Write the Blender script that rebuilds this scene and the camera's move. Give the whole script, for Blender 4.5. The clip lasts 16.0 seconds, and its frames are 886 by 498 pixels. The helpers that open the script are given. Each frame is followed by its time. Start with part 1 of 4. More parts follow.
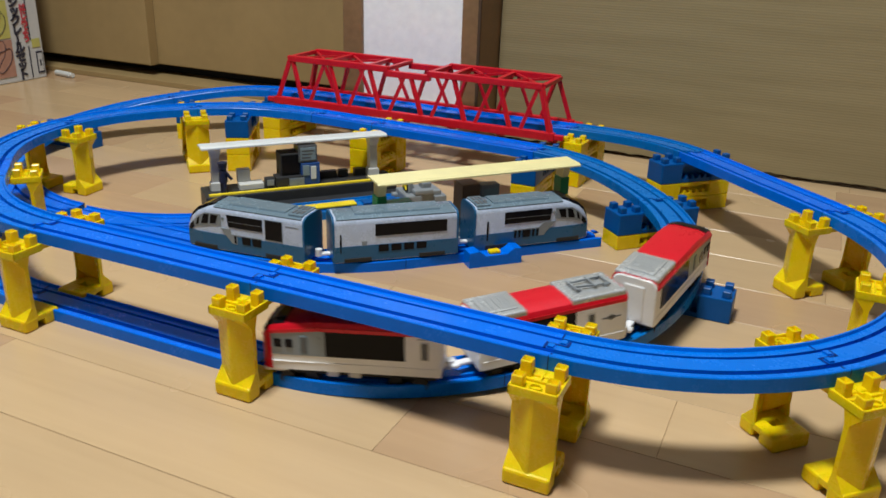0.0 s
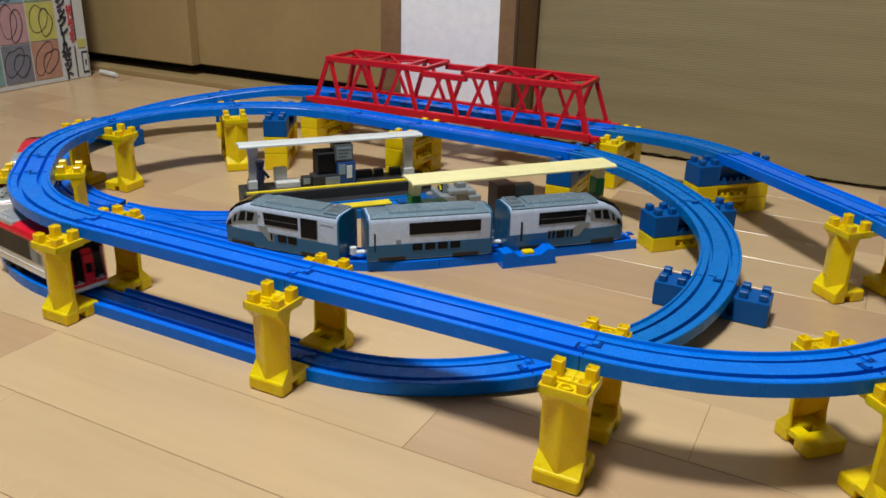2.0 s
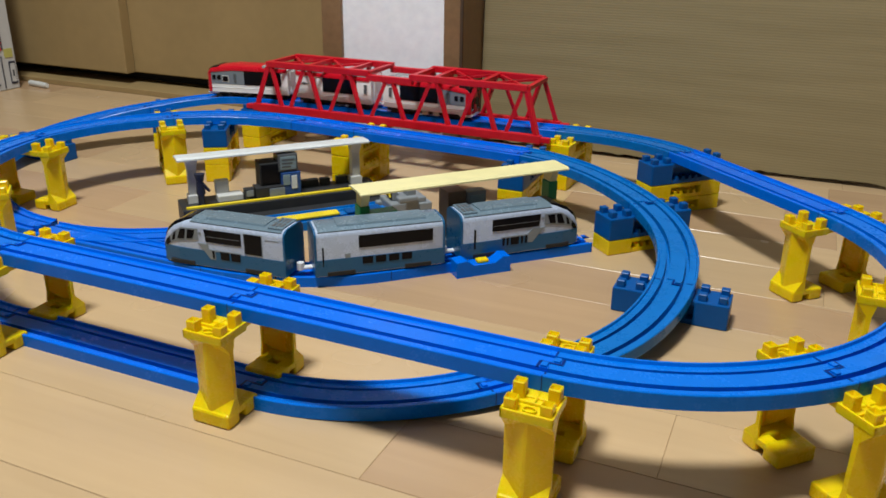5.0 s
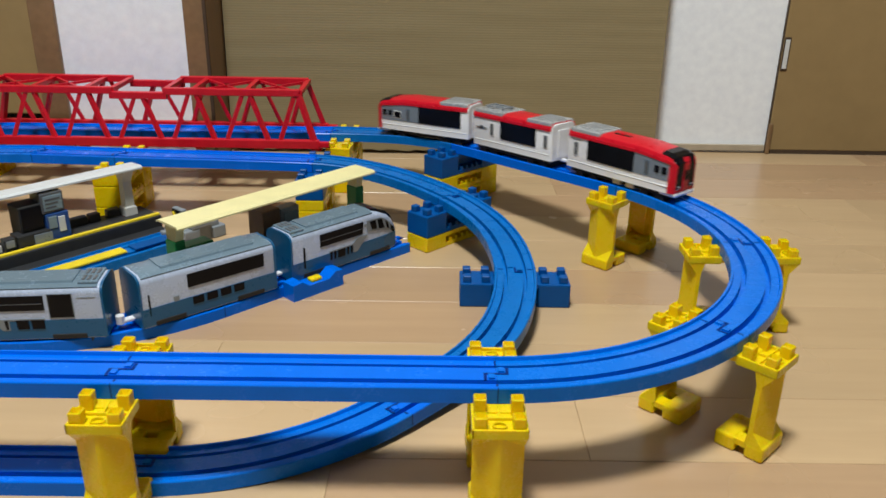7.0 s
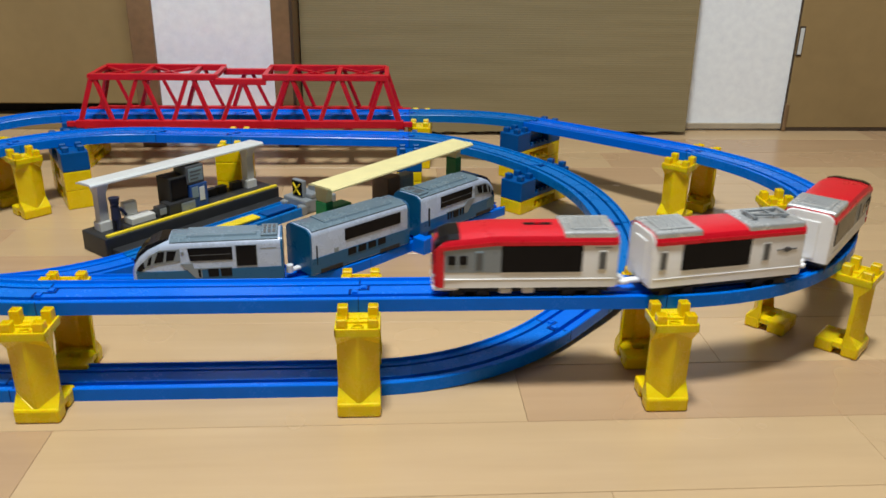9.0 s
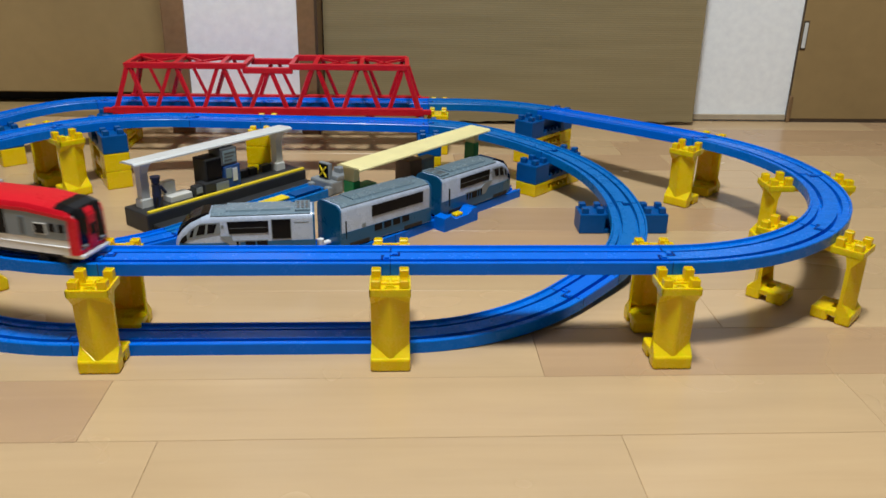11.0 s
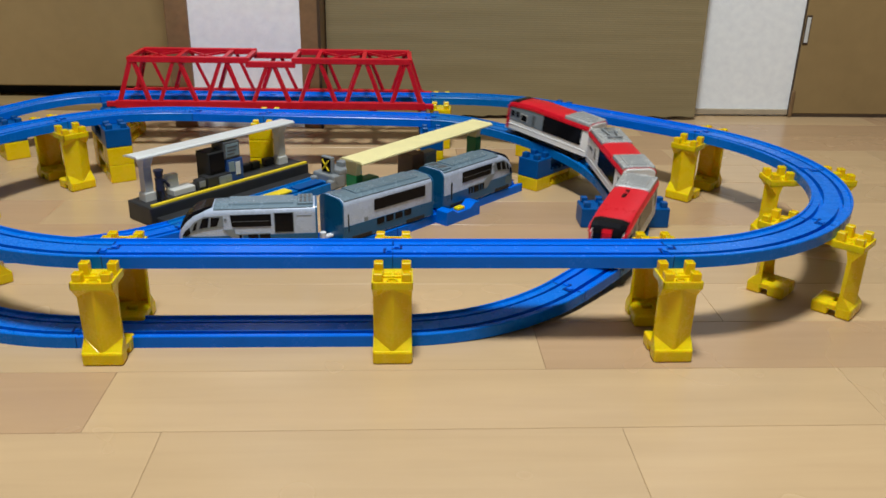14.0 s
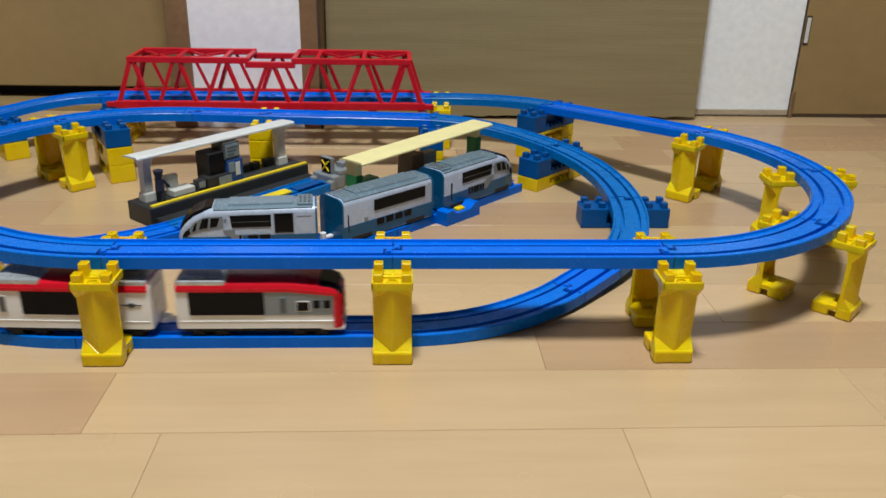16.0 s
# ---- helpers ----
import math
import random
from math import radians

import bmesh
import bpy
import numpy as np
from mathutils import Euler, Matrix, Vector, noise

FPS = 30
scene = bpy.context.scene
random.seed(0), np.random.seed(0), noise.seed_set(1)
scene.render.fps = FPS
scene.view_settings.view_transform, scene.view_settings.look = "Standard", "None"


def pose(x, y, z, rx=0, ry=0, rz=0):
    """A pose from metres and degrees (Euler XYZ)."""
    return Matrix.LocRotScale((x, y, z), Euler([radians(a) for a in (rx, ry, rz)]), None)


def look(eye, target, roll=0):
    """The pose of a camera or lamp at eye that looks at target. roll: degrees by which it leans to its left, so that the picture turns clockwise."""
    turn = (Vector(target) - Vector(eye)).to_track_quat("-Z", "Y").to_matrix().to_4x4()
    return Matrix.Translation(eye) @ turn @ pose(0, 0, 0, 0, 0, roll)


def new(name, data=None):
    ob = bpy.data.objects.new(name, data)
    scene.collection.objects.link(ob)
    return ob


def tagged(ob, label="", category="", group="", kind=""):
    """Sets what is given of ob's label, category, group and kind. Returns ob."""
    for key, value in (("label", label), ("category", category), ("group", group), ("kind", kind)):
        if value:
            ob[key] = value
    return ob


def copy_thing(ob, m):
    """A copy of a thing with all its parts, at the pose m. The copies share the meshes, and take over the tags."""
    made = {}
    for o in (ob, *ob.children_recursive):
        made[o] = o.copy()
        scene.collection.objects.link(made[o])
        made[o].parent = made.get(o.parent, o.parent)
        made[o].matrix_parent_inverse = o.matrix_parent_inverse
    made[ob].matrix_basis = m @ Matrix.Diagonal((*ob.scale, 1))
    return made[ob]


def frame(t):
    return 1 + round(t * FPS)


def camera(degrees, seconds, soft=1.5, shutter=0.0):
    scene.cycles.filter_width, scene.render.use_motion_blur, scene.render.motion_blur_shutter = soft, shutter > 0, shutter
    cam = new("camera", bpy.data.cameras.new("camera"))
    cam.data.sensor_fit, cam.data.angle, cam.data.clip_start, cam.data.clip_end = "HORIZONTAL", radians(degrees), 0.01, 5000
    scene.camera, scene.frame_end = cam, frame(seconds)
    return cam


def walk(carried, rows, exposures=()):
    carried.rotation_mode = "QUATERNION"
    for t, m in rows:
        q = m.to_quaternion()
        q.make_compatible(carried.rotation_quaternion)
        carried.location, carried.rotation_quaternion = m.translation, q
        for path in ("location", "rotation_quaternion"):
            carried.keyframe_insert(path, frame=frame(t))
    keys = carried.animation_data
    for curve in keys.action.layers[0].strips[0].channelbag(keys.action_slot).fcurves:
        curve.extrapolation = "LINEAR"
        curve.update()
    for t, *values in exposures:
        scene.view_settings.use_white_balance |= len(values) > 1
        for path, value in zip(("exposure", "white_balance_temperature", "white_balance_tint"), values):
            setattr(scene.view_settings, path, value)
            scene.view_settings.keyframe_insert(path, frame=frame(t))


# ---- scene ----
cam = camera(56.3, 16.0, soft=1.6, shutter=0.3)
PATH = [
    (0, (0.12, -0.443, 0.322), (-0.642, 1.247, -0.429), 1.8),
    (0.5, (0.123, -0.444, 0.32), (-0.695, 1.22, -0.428), 1.7),
    (1, (0.124, -0.443, 0.32), (-0.714, 1.212, -0.428), 1.5),
    (1.5, (0.123, -0.444, 0.321), (-0.717, 1.209, -0.429), 1.5),
    (3, (0.123, -0.444, 0.321), (-0.718, 1.209, -0.429), 1.5),
    (5.3, (0.103, -0.415, 0.321), (-0.576, 1.309, -0.43), 0.4),
    (5.5, (0.087, -0.414, 0.325), (-0.496, 1.343, -0.432), 0.6),
    (6, (0.067, -0.404, 0.326), (-0.24, 1.423, -0.428), 0.8),
    (6.5, (0.019, -0.405, 0.327), (-0.057, 1.445, -0.43), 1.0),
    (7, (-0.036, -0.42, 0.328), (-0.02, 1.43, -0.432), 1.0),
    (7.5, (-0.086, -0.444, 0.327), (-0.015, 1.406, -0.429), 0.9),
    (8, (-0.14, -0.484, 0.331), (-0.031, 1.363, -0.429), 1.0),
    (8.5, (-0.174, -0.518, 0.33), (-0.054, 1.329, -0.428), 1.1),
    (9, (-0.194, -0.539, 0.329), (-0.074, 1.308, -0.428), 1.0),
    (11.5, (-0.211, -0.6, 0.329), (-0.111, 1.244, -0.437), 1.2),
    (12, (-0.211, -0.599, 0.329), (-0.112, 1.244, -0.442), 1.2),
    (13, (-0.211, -0.6, 0.329), (-0.113, 1.242, -0.445), 1.2),
    (16, (-0.211, -0.599, 0.329), (-0.113, 1.242, -0.444), 1.2),
]
walk(cam, [(t, look(eye, target, roll)) for t, eye, target, roll in PATH], ((0, 0.0), (9.0, 0.02), (11.5, -0.05), (16, -0.06)))

# ---- world and lamps ----
world = bpy.data.worlds.new("room_dark")
scene.world = world
world.use_nodes = True
world.node_tree.nodes["Background"].inputs[0].default_value = (1.0, 0.97, 0.92, 1)
world.node_tree.nodes["Background"].inputs[1].default_value = 0.0


def area_lamp(name, at, target, size, watts, colour):
    d = bpy.data.lights.new(name, "AREA")
    d.shape, d.size, d.energy, d.color = "DISK", size, watts, colour
    ob = new(name, d)
    ob.matrix_world = look(at, target)
    return ob


area_lamp("ceiling_lamp_light", (-0.30, -0.40, 2.26), (-0.30, -0.3999, 0), 0.40, 65.0, (0.955, 1.0, 0.985))
scene.view_settings.exposure = 0.0

# ---- materials ----


def material(name, base, rough=0.4, metal=0.0, coat=0.0, grain=0.06, scale=60.0, bump=0.0, spec=0.5):
    """A surface with colour and gloss that vary at two scales, and fine relief."""
    m = bpy.data.materials.new(name)
    m.use_nodes = True
    nt = m.node_tree
    b = nt.nodes["Principled BSDF"]
    b.inputs["Metallic"].default_value = metal
    b.inputs["Coat Weight"].default_value = coat
    b.inputs["Coat Roughness"].default_value = 0.15
    b.inputs["Specular IOR Level"].default_value = spec
    tc = nt.nodes.new("ShaderNodeTexCoord")
    n1 = nt.nodes.new("ShaderNodeTexNoise")
    n1.inputs["Scale"].default_value = scale
    n1.inputs["Detail"].default_value = 4.0
    n2 = nt.nodes.new("ShaderNodeTexNoise")
    n2.inputs["Scale"].default_value = scale * 9.0
    n2.inputs["Detail"].default_value = 3.0
    nt.links.new(tc.outputs["Object"], n1.inputs["Vector"])
    nt.links.new(tc.outputs["Object"], n2.inputs["Vector"])
    mix = nt.nodes.new("ShaderNodeMath")
    mix.operation = "ADD"
    half = nt.nodes.new("ShaderNodeMath")
    half.operation = "MULTIPLY"
    half.inputs[1].default_value = 0.5
    nt.links.new(n2.outputs["Fac"], half.inputs[0])
    nt.links.new(n1.outputs["Fac"], mix.inputs[0])
    nt.links.new(half.outputs[0], mix.inputs[1])
    ramp = nt.nodes.new("ShaderNodeValToRGB")
    lo = [max(0.0, c * (1 - grain * 2)) for c in base]
    hi = [min(1.0, c * (1 + grain * 2)) for c in base]
    ramp.color_ramp.elements[0].position = 0.45
    ramp.color_ramp.elements[1].position = 1.05
    ramp.color_ramp.elements[0].color = (*lo, 1)
    ramp.color_ramp.elements[1].color = (*hi, 1)
    nt.links.new(mix.outputs[0], ramp.inputs["Fac"])
    nt.links.new(ramp.outputs["Color"], b.inputs["Base Color"])
    mr = nt.nodes.new("ShaderNodeMapRange")
    mr.inputs["From Min"].default_value, mr.inputs["From Max"].default_value = 0.4, 1.1
    mr.inputs["To Min"].default_value, mr.inputs["To Max"].default_value = max(0.03, rough - 0.08), min(1.0, rough + 0.1)
    nt.links.new(mix.outputs[0], mr.inputs["Value"])
    nt.links.new(mr.outputs["Result"], b.inputs["Roughness"])
    if bump:
        bp = nt.nodes.new("ShaderNodeBump")
        bp.inputs["Strength"].default_value = bump
        bp.inputs["Distance"].default_value = 0.001
        nt.links.new(mix.outputs[0], bp.inputs["Height"])
        nt.links.new(bp.outputs["Normal"], b.inputs["Normal"])
    return m


RAIL_BLUE = material("rail_blue_plastic", (0.0, 0.136, 0.72), 0.22, grain=0.03, bump=0.02, spec=0.16)
RAIL_CURVE = material("rail_faded_blue_plastic", (0.0, 0.147, 0.65), 0.26, grain=0.03, bump=0.02, spec=0.16)
RAIL_TEAL = material("rail_old_teal_blue_plastic", (0.001, 0.138, 0.47), 0.28, grain=0.04, bump=0.02, spec=0.18)
# darker rail blue: the shade inside the joint slots, put into the colour
RAIL_SLOT_SHADE = material("rail_blue_slot_shade", (0.0, 0.022, 0.17), 0.6, spec=0.1)
BLOCK_BLUE = material("block_blue_plastic", (0.0, 0.075, 0.29), 0.34, bump=0.05, spec=0.2)
YELLOW = material("pier_yellow_plastic", (0.78, 0.56, 0.003), 0.26, grain=0.02, bump=0.015, spec=0.35)
yb = YELLOW.node_tree.nodes["Principled BSDF"]
yb.inputs["Subsurface Weight"].default_value = 0.35
yb.inputs["Subsurface Radius"].default_value = (1.0, 0.42, 0.02)
yb.inputs["Subsurface Scale"].default_value = 0.004
RED = material("bridge_red_plastic", (0.58, 0.004, 0.018), 0.38, bump=0.05)
TRAIN_WHITE = material("train_white_paint", (0.82, 0.82, 0.83), 0.3, grain=0.02)
TRAIN_RED = material("train_red_paint", (0.60, 0.006, 0.02), 0.30, grain=0.03, spec=0.35)
TRAIN_SILVER = material("train_silver_paint", (0.44, 0.51, 0.66), 0.27, metal=0.1, grain=0.02)
TRAIN_GREY = material("train_grey_paint", (0.215, 0.255, 0.30), 0.32, metal=0.2, grain=0.03)
ROOF_SILVER = material("roof_silver_grey", (0.50, 0.52, 0.54), 0.24, metal=0.45, grain=0.05)
ROOF_STEEL = material("roof_steel_blue_grey", (0.145, 0.215, 0.275), 0.24, metal=0.15, grain=0.03)
TRAIN_DARKGREY = material("train_dark_grey_paint", (0.085, 0.09, 0.10), 0.4, grain=0.04)
TRAIN_BLUE = material("train_blue_paint", (0.002, 0.090, 0.22), 0.30, grain=0.03)
BLACK = material("gloss_black", (0.006, 0.006, 0.008), 0.14, grain=0.05, spec=0.12)
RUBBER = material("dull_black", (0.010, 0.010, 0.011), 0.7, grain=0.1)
DARK = material("platform_charcoal", (0.022, 0.023, 0.026), 0.5, grain=0.1)
PLAT_GREY = material("platform_grey", (0.22, 0.24, 0.26), 0.5, grain=0.05)
LIGHT_GREY = material("station_light_grey", (0.60, 0.60, 0.58), 0.4, grain=0.03)
ROOF_WHITE = material("roof_white", (0.62, 0.64, 0.65), 0.42, grain=0.03)
ROOF_CREAM = material("roof_cream", (0.78, 0.70, 0.36), 0.45, grain=0.03)
GREEN = material("post_green", (0.008, 0.20, 0.055), 0.45, grain=0.05)
BROWN = material("kiosk_brown", (0.15, 0.085, 0.045), 0.5, grain=0.08)
POSTER_BLUE = material("poster_blue", (0.015, 0.065, 0.24), 0.4)
POSTER_PALE = material("poster_pale", (0.20, 0.27, 0.31), 0.4)
STRIPE_YELLOW = material("stripe_yellow", (0.80, 0.60, 0.02), 0.4)
COUPLER = material("coupler_white", (0.72, 0.72, 0.74), 0.4)
WALLPAPER = material("white_wallpaper", (0.87, 0.90, 0.97), 0.85, grain=0.03, scale=90.0, bump=0.35)
TRIM_WOOD = material("brown_trim", (0.22, 0.130, 0.062), 0.5, grain=0.12, scale=12.0)
DOOR_WOOD = material("door_laminate", (0.305, 0.208, 0.092), 0.5, grain=0.06, scale=5.0)
CEILING = material("dark_unseen_ceiling", (0.19, 0.188, 0.185), 0.9, grain=0.03)
FAR_WALL = material("dark_unseen_wall", (0.12, 0.115, 0.105), 0.85, grain=0.04)
BEIGE = material("beige_strip", (0.42, 0.35, 0.26), 0.6)
NAVY = material("figure_navy", (0.012, 0.016, 0.04), 0.5)
PAPER = material("box_print_white", (0.52, 0.52, 0.53), 0.45, grain=0.03)
PRINTS = [material("box_print_" + n, c, 0.45) for n, c in (("pink", (0.42, 0.25, 0.28)), ("yellow", (0.48, 0.45, 0.13)), ("violet", (0.155, 0.16, 0.21)), ("salmon", (0.4, 0.21, 0.16)), ("teal", (0.15, 0.28, 0.28)), ("green", (0.2, 0.34, 0.24)), ("blue", (0.2, 0.3, 0.42)))]
PRINT_RED = material("box_print_red", (0.50, 0.05, 0.07), 0.45)
PRINT_DARK = material("box_print_dark", (0.03, 0.03, 0.05), 0.45)
SEAM = material("seam_shadow_gap", (0.36, 0.235, 0.125), 0.9)


def wood_floor(name, dark, light):
    """Lacquered pale boards: long grain along x, tone set for each board."""
    m = bpy.data.materials.new(name)
    m.use_nodes = True
    nt = m.node_tree
    b = nt.nodes["Principled BSDF"]
    geo = nt.nodes.new("ShaderNodeNewGeometry")
    info = nt.nodes.new("ShaderNodeObjectInfo")
    mp = nt.nodes.new("ShaderNodeMapping")
    mp.inputs["Scale"].default_value = (3.0, 55.0, 1.0)
    nt.links.new(geo.outputs["Position"], mp.inputs["Vector"])
    off = nt.nodes.new("ShaderNodeVectorMath")
    off.operation = "ADD"
    nt.links.new(mp.outputs["Vector"], off.inputs[0])
    mul = nt.nodes.new("ShaderNodeMath")
    mul.operation = "MULTIPLY"
    mul.inputs[1].default_value = 37.0
    nt.links.new(info.outputs["Random"], mul.inputs[0])
    nt.links.new(mul.outputs[0], off.inputs[1])
    n = nt.nodes.new("ShaderNodeTexNoise")
    n.inputs["Scale"].default_value, n.inputs["Detail"].default_value, n.inputs["Distortion"].default_value = 1.6, 6.0, 0.6
    nt.links.new(off.outputs[0], n.inputs["Vector"])
    ramp = nt.nodes.new("ShaderNodeValToRGB")
    ramp.color_ramp.elements[0].position, ramp.color_ramp.elements[1].position = 0.25, 0.75
    ramp.color_ramp.elements[0].color = dark + (1,)
    ramp.color_ramp.elements[1].color = light + (1,)
    nt.links.new(n.outputs["Fac"], ramp.inputs["Fac"])
    tone = nt.nodes.new("ShaderNodeHueSaturation")
    mr = nt.nodes.new("ShaderNodeMapRange")
    mr.inputs["To Min"].default_value, mr.inputs["To Max"].default_value = 0.95, 1.04
    nt.links.new(info.outputs["Random"], mr.inputs["Value"])
    nt.links.new(mr.outputs["Result"], tone.inputs["Value"])
    # slow cloudy figure over the fine grain
    mp2 = nt.nodes.new("ShaderNodeMapping")
    mp2.inputs["Scale"].default_value = (6.0, 22.0, 1.0)
    nt.links.new(geo.outputs["Position"], mp2.inputs["Vector"])
    off2 = nt.nodes.new("ShaderNodeVectorMath")
    off2.operation = "ADD"
    nt.links.new(mp2.outputs["Vector"], off2.inputs[0])
    nt.links.new(mul.outputs[0], off2.inputs[1])
    cloud = nt.nodes.new("ShaderNodeTexNoise")
    cloud.inputs["Scale"].default_value, cloud.inputs["Detail"].default_value = 1.0, 3.0
    nt.links.new(off2.outputs[0], cloud.inputs["Vector"])
    cr = nt.nodes.new("ShaderNodeMapRange")
    cr.inputs["From Min"].default_value, cr.inputs["From Max"].default_value = 0.3, 0.7
    cr.inputs["To Min"].default_value, cr.inputs["To Max"].default_value = 0.95, 1.04
    nt.links.new(cloud.outputs["Fac"], cr.inputs["Value"])
    cm = nt.nodes.new("ShaderNodeMix")
    cm.data_type, cm.blend_type = "RGBA", "MULTIPLY"
    cm.inputs["Factor"].default_value = 1.0
    nt.links.new(ramp.outputs["Color"], cm.inputs["A"])
    nt.links.new(cr.outputs["Result"], cm.inputs["B"])
    nt.links.new(cm.outputs["Result"], tone.inputs["Color"])
    nt.links.new(tone.outputs["Color"], b.inputs["Base Color"])
    big = nt.nodes.new("ShaderNodeTexNoise")
    big.inputs["Scale"].default_value = 9.0
    nt.links.new(geo.outputs["Position"], big.inputs["Vector"])
    r2 = nt.nodes.new("ShaderNodeMapRange")
    r2.inputs["To Min"].default_value, r2.inputs["To Max"].default_value = 0.19, 0.33
    nt.links.new(big.outputs["Fac"], r2.inputs["Value"])
    nt.links.new(r2.outputs["Result"], b.inputs["Roughness"])
    b.inputs["Specular IOR Level"].default_value = 0.45
    bp = nt.nodes.new("ShaderNodeBump")
    bp.inputs["Strength"].default_value, bp.inputs["Distance"].default_value = 0.06, 0.0006
    nt.links.new(n.outputs["Fac"], bp.inputs["Height"])
    nt.links.new(bp.outputs["Normal"], b.inputs["Normal"])
    return m


def cardboard():
    """Brown corrugated board: faint level flutes."""
    m = bpy.data.materials.new("corrugated_cardboard")
    m.use_nodes = True
    nt = m.node_tree
    b = nt.nodes["Principled BSDF"]
    geo = nt.nodes.new("ShaderNodeNewGeometry")
    w = nt.nodes.new("ShaderNodeTexWave")
    w.bands_direction = "Z"
    w.inputs["Scale"].default_value, w.inputs["Distortion"].default_value, w.inputs["Detail"].default_value = 92.0, 0.9, 1.0
    nt.links.new(geo.outputs["Position"], w.inputs["Vector"])
    mp = nt.nodes.new("ShaderNodeMapping")
    mp.inputs["Scale"].default_value = (2.0, 2.0, 30.0)
    nt.links.new(geo.outputs["Position"], mp.inputs["Vector"])
    n = nt.nodes.new("ShaderNodeTexNoise")
    n.inputs["Scale"].default_value, n.inputs["Detail"].default_value = 2.0, 6.0
    nt.links.new(mp.outputs["Vector"], n.inputs["Vector"])
    add = nt.nodes.new("ShaderNodeMath")
    add.operation = "MULTIPLY_ADD"
    add.inputs[1].default_value = 0.20
    nt.links.new(w.outputs["Fac"], add.inputs[0])
    nt.links.new(n.outputs["Fac"], add.inputs[2])
    ramp = nt.nodes.new("ShaderNodeValToRGB")
    ramp.color_ramp.elements[0].position, ramp.color_ramp.elements[1].position = 0.3, 1.0
    ramp.color_ramp.elements[0].color = (0.228, 0.176, 0.088, 1)
    ramp.color_ramp.elements[1].color = (0.305, 0.242, 0.130, 1)
    nt.links.new(add.outputs[0], ramp.inputs["Fac"])
    nt.links.new(ramp.outputs["Color"], b.inputs["Base Color"])
    b.inputs["Roughness"].default_value = 0.85
    bp = nt.nodes.new("ShaderNodeBump")
    bp.inputs["Strength"].default_value, bp.inputs["Distance"].default_value = 0.5, 0.0008
    nt.links.new(add.outputs[0], bp.inputs["Height"])
    nt.links.new(bp.outputs["Normal"], b.inputs["Normal"])
    return m


SEAM_DARK = material("dark_brown_strip", (0.06, 0.036, 0.02), 0.8)
FLOOR_WOOD = wood_floor("lacquered_floor_board", (0.498, 0.342, 0.193), (0.530, 0.369, 0.211))
FLOOR_ROSE = wood_floor("lacquered_rosy_floor_board", (0.435, 0.279, 0.160), (0.470, 0.308, 0.177))
CARDBOARD = cardboard()

# ---- mesh helpers ----


def finish(bm, name, mat, smooth=False):
    me = bpy.data.meshes.new(name)
    bmesh.ops.recalc_face_normals(bm, faces=bm.faces[:])
    bm.to_mesh(me)
    bm.free()
    for mt in (mat if isinstance(mat, (list, tuple)) else [mat]):
        me.materials.append(mt)
    if smooth:
        for p in me.polygons:
            p.use_smooth = True
        me.set_sharp_from_angle(angle=radians(35))
    return me


def part(name, bm, mat, parent, label="", smooth=False):
    """One mesh object under a thing or under a part."""
    ob = new(name, finish(bm, name, mat, smooth))
    ob.parent = parent
    if label:
        ob["label"] = label
    return ob


def thing(name, label, category, m=None, group="", kind=""):
    """An Empty at a thing's base, which parents its parts."""
    e = new(name)
    e.empty_display_size = 0.01
    if m is not None:
        e.matrix_world = m
    return tagged(e, label, category, group, kind)


def box(bm, x0, x1, y0, y1, z0, z1, bevel=0.0, segs=2):
    g = bmesh.ops.create_cube(bm, size=1.0, matrix=Matrix.Translation(((x0 + x1) / 2, (y0 + y1) / 2, (z0 + z1) / 2)) @ Matrix.Diagonal((x1 - x0, y1 - y0, z1 - z0, 1)))
    if bevel:
        es = list({e for v in g["verts"] for e in v.link_edges})
        bmesh.ops.bevel(bm, geom=es, offset=bevel, segments=segs, profile=0.5, affect="EDGES")
    return bm


def bx(x0, x1, y0, y1, z0, z1, bevel=0.0, segs=2):
    return box(bmesh.new(), x0, x1, y0, y1, z0, z1, bevel, segs)


def cyl(bm, a, b, r, n=12, r2=None):
    a, b = Vector(a), Vector(b)
    d = b - a
    m = Matrix.Translation((a + b) / 2) @ d.to_track_quat("Z", "Y").to_matrix().to_4x4()
    bmesh.ops.create_cone(bm, cap_ends=True, segments=n, radius1=r, radius2=r if r2 is None else r2, depth=d.length, matrix=m)
    return bm


def beam(bm, a, b, w, h):
    """A square bar from a to b."""
    a, b = Vector(a), Vector(b)
    d = b - a
    m = Matrix.Translation((a + b) / 2) @ d.to_track_quat("X", "Z").to_matrix().to_4x4() @ Matrix.Diagonal((d.length, w, h, 1))
    bmesh.ops.create_cube(bm, size=1.0, matrix=m)
    return bm


def prism(bm, outline, z0, z1):
    """An upright prism on a plan outline."""
    lo = [bm.verts.new((x, y, z0)) for x, y in outline]
    hi = [bm.verts.new((x, y, z1)) for x, y in outline]
    n = len(outline)
    for i in range(n):
        bm.faces.new((lo[i], lo[(i + 1) % n], hi[(i + 1) % n], hi[i]))
    bm.faces.new(lo[::-1])
    bm.faces.new(hi)
    return bm


def loft(bm, rings, caps=True):
    """Skin over rings of equally many points."""
    vs = [[bm.verts.new(p) for p in r] for r in rings]
    n = len(rings[0])
    for a, b in zip(vs, vs[1:]):
        for i in range(n):
            bm.faces.new((a[i], a[(i + 1) % n], b[(i + 1) % n], b[i]))
    if caps:
        bm.faces.new(vs[0][::-1])
        bm.faces.new(vs[-1])
    return bm


